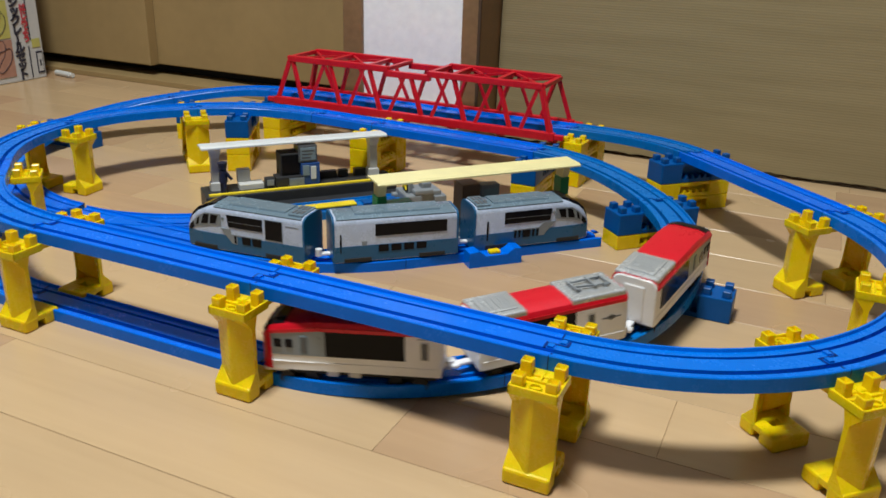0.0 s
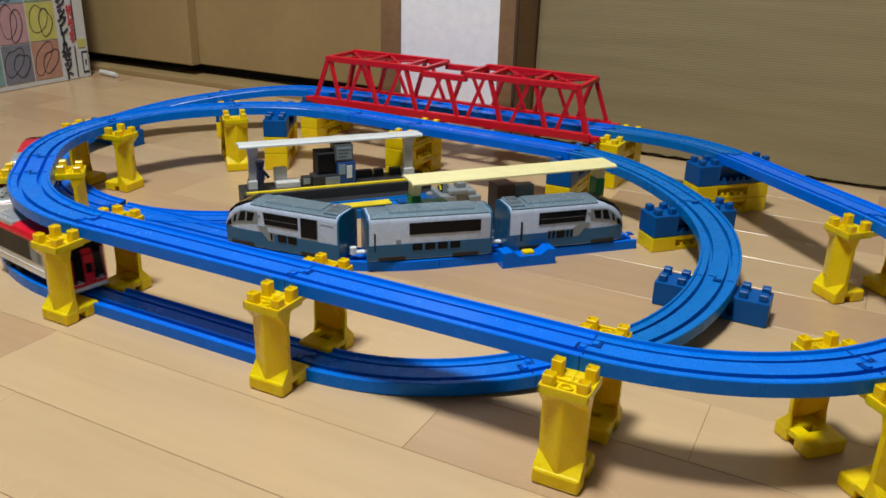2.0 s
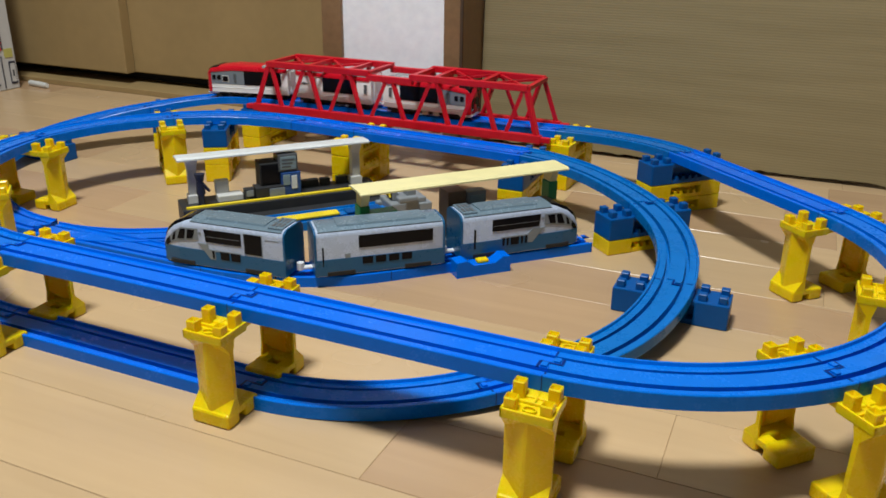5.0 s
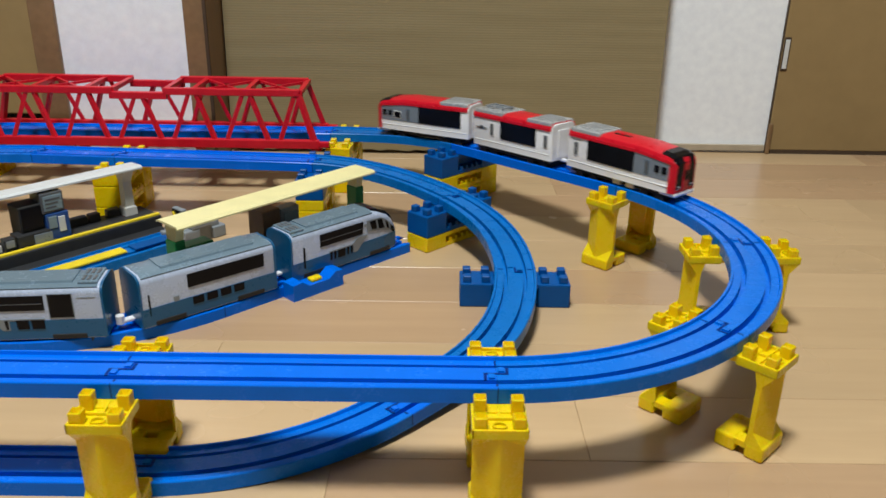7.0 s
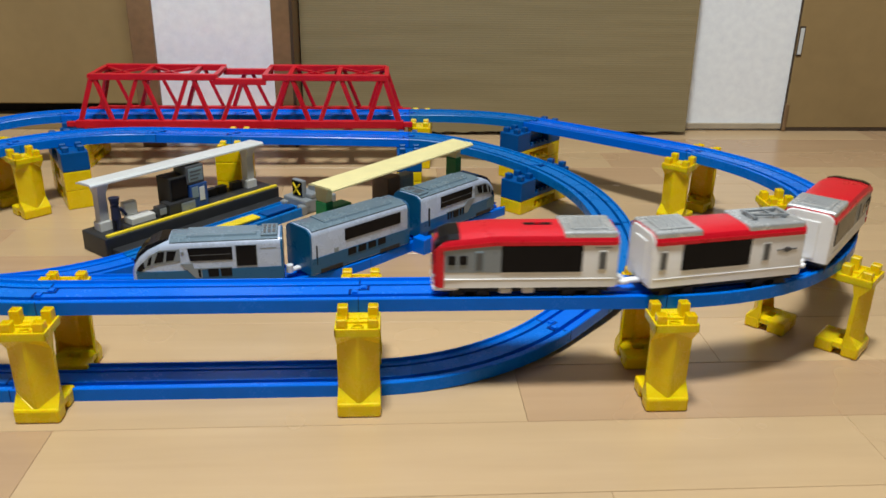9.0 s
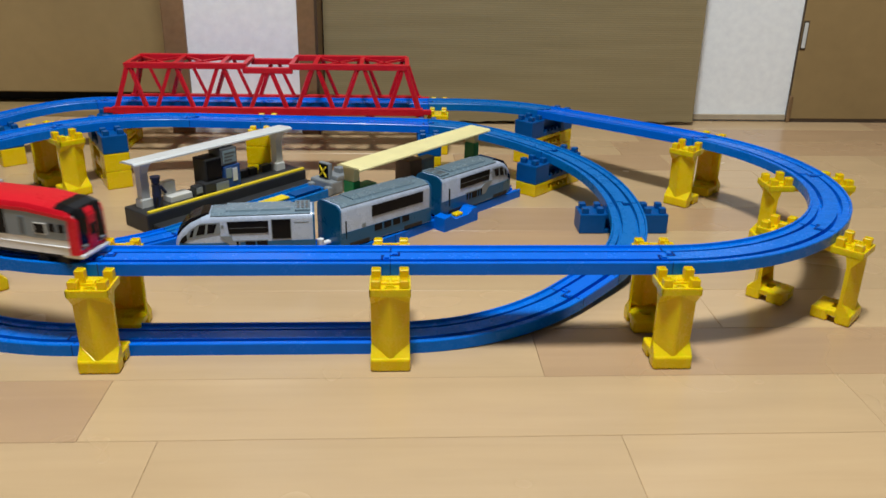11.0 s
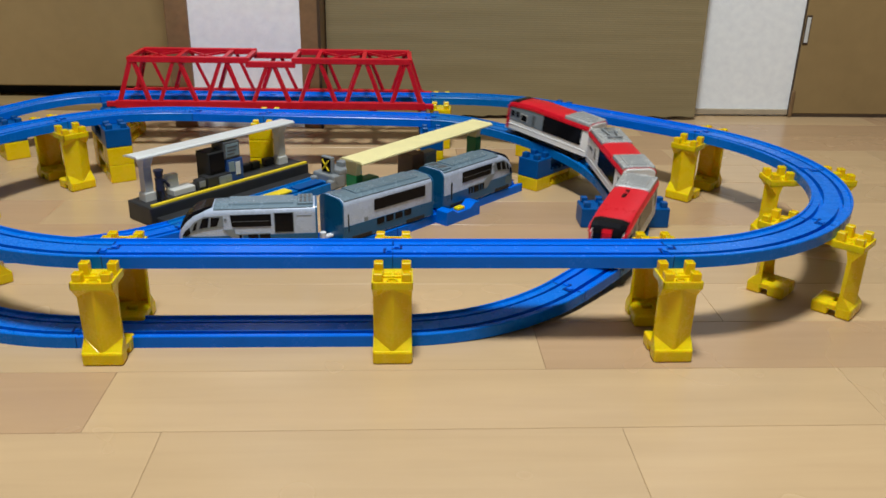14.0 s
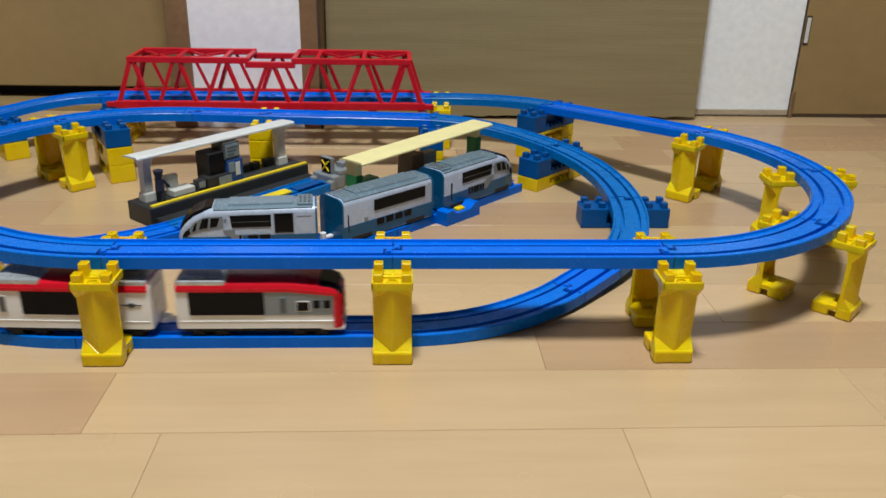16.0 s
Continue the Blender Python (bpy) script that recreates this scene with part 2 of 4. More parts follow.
# ---- the track's plan ----
S, R = 0.216, 0.216          # straight length and curve radius of the toy track
DECK = 0.0085                # running surface above a rail's underside
UP = 0.0685                  # underside of the raised track


class Way:
    """A plan of straight and curved rails from a start and heading; each joint has a height."""

    def __init__(self, x, y, heading, z, pieces, bulges=()):
        self.pts, self.joints, self.kinds = [], [(0.0, z)], []
        s, h = 0.0, heading
        self.pts.append((s, x, y, h))
        for kind, size, zj in pieces:
            n = max(4, int(abs(size) / (4.0 if kind == "c" else 0.018)))
            for i in range(n):
                if kind == "s":
                    ds = size / n
                    x, y = x + ds * math.cos(h), y + ds * math.sin(h)
                else:
                    da = radians(size) / n
                    ds = abs(da) * R
                    c = 2 * R * math.sin(abs(da) / 2)
                    x, y = x + c * math.cos(h + da / 2), y + c * math.sin(h + da / 2)
                    h += da
                s += ds
                self.pts.append((s, x, y, h))
            self.joints.append((s, zj))
            self.kinds.append((kind, size))
        self.length = s
        self.arr = np.array(self.pts)
        for mid, wide, deep in bulges:  # loose joints let the rails sag inwards here
            a = self.arr
            k = deep * np.exp(-((a[:, 0] - mid) / wide) ** 2)
            a[:, 1] += k * np.sin(a[:, 3])
            a[:, 2] -= k * np.cos(a[:, 3])
        self.js = np.array([j[0] for j in self.joints])
        self.jz = np.array([j[1] for j in self.joints])

    def height(self, s):
        """Smooth between the joints' heights."""
        i = int(min(max(np.searchsorted(self.js, s) - 1, 0), len(self.js) - 2))
        u = (s - self.js[i]) / (self.js[i + 1] - self.js[i])
        slope = []
        for k in (i, i + 1):
            a, b = max(k - 1, 0), min(k + 1, len(self.js) - 1)
            left = (self.jz[k] - self.jz[a]) / max(self.js[k] - self.js[a], 1e-9)
            right = (self.jz[b] - self.jz[k]) / max(self.js[b] - self.js[k], 1e-9)
            slope.append(0.0 if left * right <= 0 else 2 * left * right / (left + right))
        L = self.js[i + 1] - self.js[i]
        h00, h10, h01, h11 = 2 * u**3 - 3 * u**2 + 1, u**3 - 2 * u**2 + u, -2 * u**3 + 3 * u**2, u**3 - u**2
        return h00 * self.jz[i] + h10 * L * slope[0] + h01 * self.jz[i + 1] + h11 * L * slope[1]

    def at(self, s):
        """Place on the underside's centre line, and heading."""
        a = self.arr
        return (Vector((float(np.interp(s, a[:, 0], a[:, 1])), float(np.interp(s, a[:, 0], a[:, 2])), self.height(s))), float(np.interp(s, a[:, 0], a[:, 3])))


LOOP = Way(-0.216, 0.0, math.pi, 0.0, [
    ("s", 0.250, 0.0), ("c", -45, 0.0), ("s", 0.240, 0.003), ("c", -45, 0.0227), ("c", -45, 0.046), ("c", -45, 0.0575),
    ("s", 0.466, 0.0575), ("c", -45, 0.0605), ("s", 0.240, UP), ("c", -45, UP), ("c", -45, UP), ("c", -45, UP),
    ("s", 0.2185, UP), ("s", 0.2185, UP), ("c", -45, UP), ("s", 0.060, UP), ("c", -45, UP), ("c", -45, UP), ("c", -45, 0.0635),
    ("s", 0.0898, 0.0615), ("s", 0.216, 0.0575), ("c", -45, 0.0395), ("c", -45, 0.0227), ("c", -45, 0.008), ("s", 0.060, 0.005), ("c", -45, 0.0)],
    ((0.999, 0.13, 0.030), (1.804, 0.13, -0.014), (3.556, 0.11, 0.012), (4.374, 0.12, 0.008)))
SIDING = Way(-0.598, 0.166, 0.0, 0.0, [("s", 0.216, 0.0), ("c", 45, 0.0), ("s", 0.216, 0.0)])
FORK = Way(-0.762, 0.235, radians(-45), 0.0015, [("c", 45, 0.0)])
STATION_TURN = radians(48.5)
PLATFORM_WAY = Way(-0.598, 0.166, 0.0, 0.0, [("c", 45, 0.0), ("s", 0.216, 0.0)])

# ---- room ----
FX0, FX1, FY0, FY1 = -2.0, 1.7, -1.6, 0.83
WALL_Y = 0.775


def slab(name, x0, x1, y0, y1, z0, z1, mat, label, category, bevel=0.0):
    ob = new(name, finish(bx(x0, x1, y0, y1, z0, z1, bevel), name, mat))
    return tagged(ob, label, category, kind="structure")


def build_room():
    slab("wall_back_right", 0.262, FX1, WALL_Y, WALL_Y + 0.1, 0.0, 2.4, WALLPAPER, "white textured wallpaper on the back wall", "wall")
    slab("wall_behind_cardboard", -0.333, 0.262, 0.79, 0.89, 0.0, 2.4, WALLPAPER, "plain wall behind the cardboard sheet", "wall")
    slab("wall_stub", -0.527, -0.363, 0.675, 0.89, 0.0, 2.4, WALLPAPER, "narrow white wallpapered stub of wall between two frames", "wall")
    # added walls out of view, coloured dark so less light bounces back
    slab("wall_left", FX0 - 0.1, FX0, FY0, 0.93, 0.0, 2.4, FAR_WALL, "unseen side wall, dark to hold bounce light down", "wall")
    slab("wall_right", FX1, FX1 + 0.1, FY0, 0.93, 0.0, 2.4, FAR_WALL, "unseen side wall, dark to hold bounce light down", "wall")
    slab("wall_front", FX0 - 0.1, FX1 + 0.1, FY0 - 0.1, FY0, 0.0, 2.4, FAR_WALL, "unseen wall behind the viewer, dark to hold bounce light down", "wall")
    # the ceiling is never in view; its dark grey keeps the fill light low
    slab("ceiling", FX0 - 0.1, FX1 + 0.1, FY0 - 0.1, 0.93, 2.4, 2.5, CEILING, "unseen ceiling, dark grey to hold bounce light down", "ceiling")
    slab("trim_left_post", -0.560, -0.527, 0.668, 0.89, 0.0, 2.4, TRIM_WOOD, "brown wooden door post beside the white wall", "door frame", 0.002)
    slab("trim_right_post", -0.363, -0.333, 0.668, 0.80, 0.0, 2.4, TRIM_WOOD, "brown wooden door post beside the white wall", "door frame", 0.002)
    slab("trim_strip", -0.3370, -0.3330, 0.6655, 0.668, 0.0, 2.4, SEAM_DARK, "thin dark brown strip along the door post", "door frame")
    slab("baseboard", 0.262, 0.4465, WALL_Y - 0.006, WALL_Y, 0.004, 0.012, BEIGE, "thin beige strip at the wall's foot", "baseboard")
    # sliding doors on the recessed side, on a sill with a dark gap under them
    slab("trim_sill", FX0, -0.560, 0.772, 0.86, 0.0, 0.010, DOOR_WOOD, "low wooden sill under sliding doors", "sill", 0.001)
    # coloured black so the gap under the doors reads as deep shade
    slab("wall_recess_shade", FX0, -0.560, 0.86, 0.93, 0.0, 2.4, RUBBER, "black wall painting the shade behind the sliding doors", "wall")
    for i, (x0, x1, y) in enumerate(((-2.0, -1.08, 0.800), (-1.10, -0.560, 0.822))):
        d = thing("door_%d" % (i + 1), "tan laminated sliding door over a dark gap", "sliding door", pose(0, 0, 0), kind="structure")
        part("door_leaf", bx(x0, x1, y, y + 0.02, 0.030, 2.0, 0.002), DOOR_WOOD, d)
        part("door_edge", bx(x1 - 0.002, x1 + 0.003, y - 0.001, y + 0.021, 0.030, 2.0, 0.001), DOOR_WOOD, d, "door edge strip")
    # hinged door on the right
    d = thing("door_3", "tan laminated door with a small pale latch plate", "door", pose(0, 0, 0), kind="structure")
    part("door_leaf", bx(0.4500, 1.36, 0.7685, 0.7745, 0.006, 2.0, 0.001), DOOR_WOOD, d)
    # solid dark strip that colours in the shade of the door's side gap
    part("door_frame", bx(0.4485, 0.4498, 0.7700, 0.7745, 0.0, 2.03), SEAM_DARK, d, "dark strip painting the shaded gap along the door")
    part("latch_plate", bx(0.4500, 0.4595, 0.7672, 0.7687, 0.122, 0.169, 0.0006), SEAM_DARK, d, "dark latch surround")
    part("latch_plate", bx(0.4515, 0.4577, 0.7660, 0.7674, 0.125, 0.166, 0.0006), ROOF_WHITE, d, "pale latch plate")
    part("hinge_stop", bx(0.4470, 0.4535, 0.7640, 0.7684, 0.0, 0.046, 0.002), TRIM_WOOD, d, "dark foot of the frame")
    # likewise a solid strip, its dark colour for the shade under the door
    part("door_gap", bx(0.4555, 1.36, 0.7690, 0.7745, 0.0, 0.0058), SEAM_DARK, d, "dark strip painting the shaded gap under the door")
    # the cardboard sheet leaning on the wall
    bm = bmesh.new()
    rng = random.Random(3)
    n = 60
    rows = []
    for z in (0, 1):
        rows.append([(-0.331 + 0.606 * i / n, (0.738 if z == 0 else 0.762), (0.004 + rng.random() * 0.003 if z == 0 else 0.75)) for i in range(n + 1)])
    ring = []
    for dy in (0.0, 0.005):
        ring.append([[bm.verts.new((x, y + dy, zz)) for x, y, zz in r] for r in rows])
    for i in range(n):
        for k in (0, 1):
            a, b = ring[k]
            bm.faces.new((a[i], a[i + 1], b[i + 1], b[i]))
        for k in (0, 1):
            a, b = ring[0][k], ring[1][k]
            bm.faces.new((a[i], a[i + 1], b[i + 1], b[i]))
    for i in (0, n):
        bm.faces.new((ring[0][0][i], ring[0][1][i], ring[1][1][i], ring[1][0][i]))
    me = finish(bm, "cardboard_sheet", CARDBOARD)
    tagged(new("cardboard_sheet", me), "large brown corrugated cardboard sheet leaning on the wall", "cardboard")
    # flush ceiling lamp
    lamp = thing("ceiling_lamp", "round white flush ceiling lamp", "ceiling lamp", pose(-0.30, -0.40, 2.4))
    part("lamp_base", cyl(bmesh.new(), (0, 0, -0.03), (0, 0, 0), 0.26, 40), ROOF_WHITE, lamp)


def rail_section(hw=0.0185):
    half = [(hw, 0.0), (hw, 0.0094), (hw - 0.0006, 0.0101), (hw - 0.0020, 0.0101), (hw - 0.0026, 0.0080), (0.0104, 0.0079), (0.0102, 0.0026), (0.0069, 0.0026), (0.0067, 0.0084)]
    return [(-v, z) for v, z in reversed(half)][-1:] + half + [(-v, z) for v, z in reversed(half)][:-1]


def rail(way, s0, s1, name, label, group, dz=0.0, gap=0.00008, plastic=RAIL_BLUE):
    """One toy rail along the way, with its joint tongue."""
    curved = "curve" in name or "turnout" in name
    n = max(2, int((s1 - s0) / (0.0125 if curved else 0.027)))
    sec = rail_section()
    base, h0 = way.at(s0)
    rings = []
    for i in range(n + 1):
        s = s0 + gap + (s1 - s0 - 2 * gap) * i / n
        p, h = way.at(s)
        nx, ny = -math.sin(h), math.cos(h)
        rings.append([(p.x + nx * v - base.x, p.y + ny * v - base.y, p.z + z + dz - base.z) for v, z in sec])
    ob = new(name, finish(loft(bmesh.new(), rings), name, plastic))
    ob.location = base
    tagged(ob, label, "toy rail", group)
    # joint: a tongue from this rail and a small hook beside it
    p, h = way.at(s1)
    m = Matrix.Translation(p - base + Vector((0, 0, dz))) @ Matrix.Rotation(h, 4, "Z")
    # slots are not cut; dark boxes on the deck paint their shade
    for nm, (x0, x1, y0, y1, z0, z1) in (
            ("joint_slot_shade", (-0.0074, -0.0056, -0.0068, 0.0008, 0.0080, 0.0087)), ("joint_slot_shade", (-0.0060, 0.0060, -0.0008, 0.0008, 0.0080, 0.0087)),
            ("joint_slot_shade", (0.0056, 0.0074, -0.0008, 0.0068, 0.0080, 0.0087)),
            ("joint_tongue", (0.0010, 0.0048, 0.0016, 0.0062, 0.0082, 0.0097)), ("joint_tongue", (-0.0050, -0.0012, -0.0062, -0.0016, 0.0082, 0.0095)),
            ("joint_slot_shade", (-0.0006, 0.0006, -0.0182, -0.0106, 0.0070, 0.0082)), ("joint_slot_shade", (-0.0006, 0.0006, 0.0106, 0.0182, 0.0070, 0.0082)),
            ("joint_slot_shade", (-0.0003, 0.0003, -0.01865, -0.0180, 0.0002, 0.0100)), ("joint_slot_shade", (-0.0003, 0.0003, 0.0180, 0.01865, 0.0002, 0.0100))):
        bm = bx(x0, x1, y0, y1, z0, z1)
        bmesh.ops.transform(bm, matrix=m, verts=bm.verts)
        part(nm, bm, plastic if nm == "joint_tongue" else RAIL_SLOT_SHADE, ob)
    return ob


def build_rails():
    for i, (kind, size) in enumerate(LOOP.kinds):
        s0, s1 = float(LOOP.js[i]), float(LOOP.js[i + 1])
        name = "straight_rail" if kind == "s" else "curved_rail"
        if kind == "s" and size < 0.08:
            name = "short_rail"
        high = max(LOOP.jz[i], LOOP.jz[i + 1]) > 0.03
        label = {"straight_rail": "straight blue plastic toy rail", "curved_rail": "curved blue plastic toy rail", "short_rail": "short blue plastic toy rail"}[name]
        label += " raised on piers" if high else " lying on the wooden floor"
        if kind == "s" and size > 0.4:
            for a in (0, 1):
                rail(LOOP, s0 + a * size / 2, s0 + (a + 1) * size / 2, name, "straight blue plastic toy rail inside the red bridge", "toy rails")
        else:
            plastic = RAIL_BLUE if kind == "s" else RAIL_TEAL if i in (7, 21, 22, 23) else RAIL_CURVE
            rail(LOOP, s0, s1, name, label, "toy rails", plastic=plastic)
    rail(FORK, 0, FORK.length, "turnout_rail", "curved branch of a blue toy turnout", "siding rails", -0.0007)
    js = SIDING.js
    rail(SIDING, float(js[0]), float(js[1]), "turnout_rail", "straight branch of a blue toy turnout", "siding rails")
    rail(SIDING, float(js[1]), float(js[2]), "curved_rail", "curved blue toy rail under the blue train", "siding rails")
    stop = rail(SIDING, float(js[2]), float(js[3]), "stop_rail", "blue toy stop rail with a side lever box", "siding rails")
    m = Matrix.Rotation(radians(45), 4, "Z")
    bm = bmesh.new()
    loft(bm, [[(x, y, z) for x, z in ((0.060, 0.0), (0.116, 0.0), (0.116, 0.0155), (0.108, 0.0165), (0.100, 0.0110), (0.078, 0.0110), (0.070, 0.0165), (0.060, 0.0155))] for y in (-0.0345, -0.0187)])
    bmesh.ops.transform(bm, matrix=m, verts=bm.verts)
    lever = part("lever_box", bm, RAIL_BLUE, stop, "blue side box with a notch")
    bm = bx(0.083, 0.095, -0.031, -0.023, 0.0105, 0.0145, 0.0015)
    bmesh.ops.transform(bm, matrix=m, verts=bm.verts)
    part("lever", bm, YELLOW, lever, "small yellow lever")
    js = PLATFORM_WAY.js
    rail(PLATFORM_WAY, float(js[0]), float(js[1]), "turnout_rail", "curved branch of a blue toy turnout", "siding rails", -0.0007)


def hollow(bm, top):
    """Sinks a square hole into the top of a stud."""
    bm.faces.ensure_lookup_table()
    f = max((f for f in bm.faces if abs(f.calc_center_median().z - top) < 1e-4), key=lambda f: f.calc_area())
    bmesh.ops.inset_region(bm, faces=[f], thickness=0.0018)
    bmesh.ops.translate(bm, verts=list(f.verts), vec=(0, 0, -0.004))
    return bm


def build_pier_master():
    """Yellow pier: a cross beam on two legs with flared caps, studs and feet; x runs along the track."""
    e = thing("bridge_pier", "yellow plastic toy pier with studded tops carrying the raised track", "toy pier", pose(0, 0, 0), "toy piers")
    part("cross_beam", bx(-0.0125, 0.0125, -0.0262, 0.0262, UP - 0.006, UP - 0.0003, 0.001), YELLOW, e)
    for sg in (-1, 1):
        leg = bmesh.new()

        def ring(z, w, y_in, y_out, c):
            # outer face folded to a ridge down the middle; the fold runs out at foot and cap
            zc, zr = z
            t = 0.0017
            pts = [(-w, y_in, zc), (-w, y_out - c, zc), (-0.0010, y_out, zr), (0.0010, y_out, zr), (w, y_out - c, zc), (w, y_in, zc)]
            pts += [(w - t, y_in, zc), (w - t, y_out - c - t, zc), (0.0010, y_out - t, zr), (-0.0010, y_out - t, zr), (t - w, y_out - c - t, zc), (t - w, y_in, zc)]
            return [(x, sg * y, zz) for x, y, zz in pts]
        low, high = 0.0100, UP - 0.0052
        loft(leg, [ring((low, low), 0.0150, 0.0330, 0.0458, 0.0004), ring((low + 0.0100, low + 0.0006), 0.0146, 0.0342, 0.0450, 0.0078), ring((high - 0.0095, high - 0.0008), 0.0146, 0.0342, 0.0448, 0.0070), ring((high, high), 0.0150, 0.0320, 0.0455, 0.0004)])
        part("leg", leg, YELLOW, e)
        # tray-shaped cap: floor, rim, cross rib and a round hole near the outer edge
        cap = bmesh.new()
        c0, c1 = 0.0190, 0.0460

        def across(x0, x1, y0, y1, z0, z1, r):
            ya, yb = sorted((sg * y0, sg * y1))
            box(cap, x0, x1, ya, yb, z0, z1, r)
        across(-0.0152, 0.0152, c0, c1 - 0.0004, UP - 0.0058, UP - 0.0016, 0.0008)
        for x0, x1 in ((-0.0154, -0.0139), (0.0139, 0.0154)):
            across(x0, x1, c0, c1, UP - 0.0052, UP + 0.0008, 0.0005)
        across(-0.0154, 0.0154, c1 - 0.0016, c1, UP - 0.0052, UP + 0.0008, 0.0005)
        across(-0.0145, 0.0145, 0.0320, 0.0330, UP - 0.0030, UP + 0.0002, 0.0002)
        across(-0.0006, 0.0006, c0, 0.0325, UP - 0.0030, UP + 0.0002, 0.0002)
        part("cap", cap, YELLOW, e)
        foot = bmesh.new()
        def pad(x0, x1, y0, y1, z0, z1, r):
            ya, yb = sorted((sg * y0, sg * y1))
            box(foot, x0, x1, ya, yb, z0, z1, r)
        pad(-0.0153, 0.0153, 0.0335, 0.0465, 0.0, 0.0112, 0.0020)
        pad(-0.0150, 0.0150, 0.0125, 0.0272, 0.0, 0.0110, 0.0018)
        pad(-0.0146, -0.0045, 0.0258, 0.0350, 0.0062, 0.0108, 0.0004)
        pad(0.0045, 0.0146, 0.0258, 0.0350, 0.0062, 0.0108, 0.0004)
        part("foot", foot, YELLOW, e)
        for sx in (-1, 1):
            for yy in (0.0248, 0.0402):
                tall = UP + (0.0088 if yy < 0.03 else 0.0068)
                st = bx(sx * 0.0105 - 0.0036, sx * 0.0105 + 0.0036, sg * yy - 0.0036, sg * yy + 0.0036, UP - 0.0020, tall, 0.0007, 1)
                part("stud", hollow(st, tall), YELLOW, e)
        hole = bmesh.new()
        for k in range(16):
            a0, a1 = math.tau * k / 16, math.tau * (k + 1) / 16
            beam(hole, (0.0038 * math.cos(a0), sg * 0.0395 + 0.0028 * math.sin(a0), UP - 0.0012), (0.0038 * math.cos(a1), sg * 0.0395 + 0.0028 * math.sin(a1), UP - 0.0012), 0.0009, 0.0026)
        part("hole_rim", hole, YELLOW, e)
    return e


def build_block_master(mat, h, label):
    """Toy beam block across the track, with studded ends and a ribbed middle."""
    e = thing("building_block", label, "toy block", pose(0, 0, 0), "toy blocks")
    for sg in (-1, 1):
        y0, y1 = sorted((sg * 0.0205, sg * 0.049))
        part("end_cube", bx(-0.0150, 0.0150, y0, y1, 0.0, h, 0.0012), mat, e)
        for sx in (-1, 1):
            for yy in (0.0262, 0.0428):
                part("stud", bx(sx * 0.0085 - 0.0036, sx * 0.0085 + 0.0036, sg * yy - 0.0036, sg * yy + 0.0036, h - 0.0004, h + 0.0062, 0.0007, 1), mat, e)
    part("flange", bx(-0.0140, 0.0140, -0.0208, 0.0208, h - 0.0045, h - 0.0003), mat, e)
    part("flange", bx(-0.0140, 0.0140, -0.0208, 0.0208, 0.0003, 0.0045), mat, e)
    part("core", bx(-0.0050, 0.0050, -0.0208, 0.0208, 0.0040, h - 0.004), mat, e)
    for yy in (-0.013, -0.0045, 0.0045, 0.013):
        part("peg", bx(-0.0138, 0.0138, yy - 0.0017, yy + 0.0017, 0.0040, min(0.0082, h - 0.005)), mat, e)
    return e


def build_supports():
    pier = build_pier_master()

    def at_joint(s):
        p, h = LOOP.at(s)
        return p, h
    J = [float(v) for v in LOOP.js]
    spots = [J[12], J[13], J[14], J[11], J[10], J[9], J[15] + 0.028, J[17] - 0.022, J[18] - 0.005]
    first = True
    for s in spots:
        p, h = at_joint(s)
        m = Matrix.Translation((p.x, p.y, 0)) @ Matrix.Rotation(h, 4, "Z")
        if first:
            pier.matrix_world = m
            first = False
        else:
            copy_thing(pier, m)
    H = 0.0227
    masters = {}

    def stack(s, courses, shift=0.0, turn=0.0):
        p, h = at_joint(s)
        z = 0.0
        top = p.z - 0.0003
        total = sum(c[1] for c in courses)
        for colour, hh in courses:
            hh = hh * top / total
            key = (colour, round(hh, 4))
            m = Matrix.Translation((p.x, p.y, z)) @ Matrix.Rotation(h + radians(turn), 4, "Z")
            z += hh
            if key not in masters:
                ob = build_block_master(BLOCK_BLUE if colour == "b" else YELLOW, hh, ("dark blue" if colour == "b" else "yellow") + " plastic toy beam block under the track")
                ob.matrix_world = m
                masters[key] = ob
            else:
                copy_thing(masters[key], m)
    y, b = ("y", H), ("b", H)
    stack(J[8], [("y", 0.017), ("y", 0.017), b])
    stack(J[7] + 0.015, [y, y, y])
    stack(J[6] + 0.022, [("y", 0.017), ("y", 0.017), b])
    stack(J[5] + 0.022, [y, b])
    stack(J[4], [b])
    stack(J[18] + 0.061, [y, y, b])
    stack(J[20], [y, y, ("y", 0.014)])
    stack(J[21], [y, ("y", 0.012), b])
    stack(J[22], [("y", 0.0155), b])
    stack(J[23], [b])


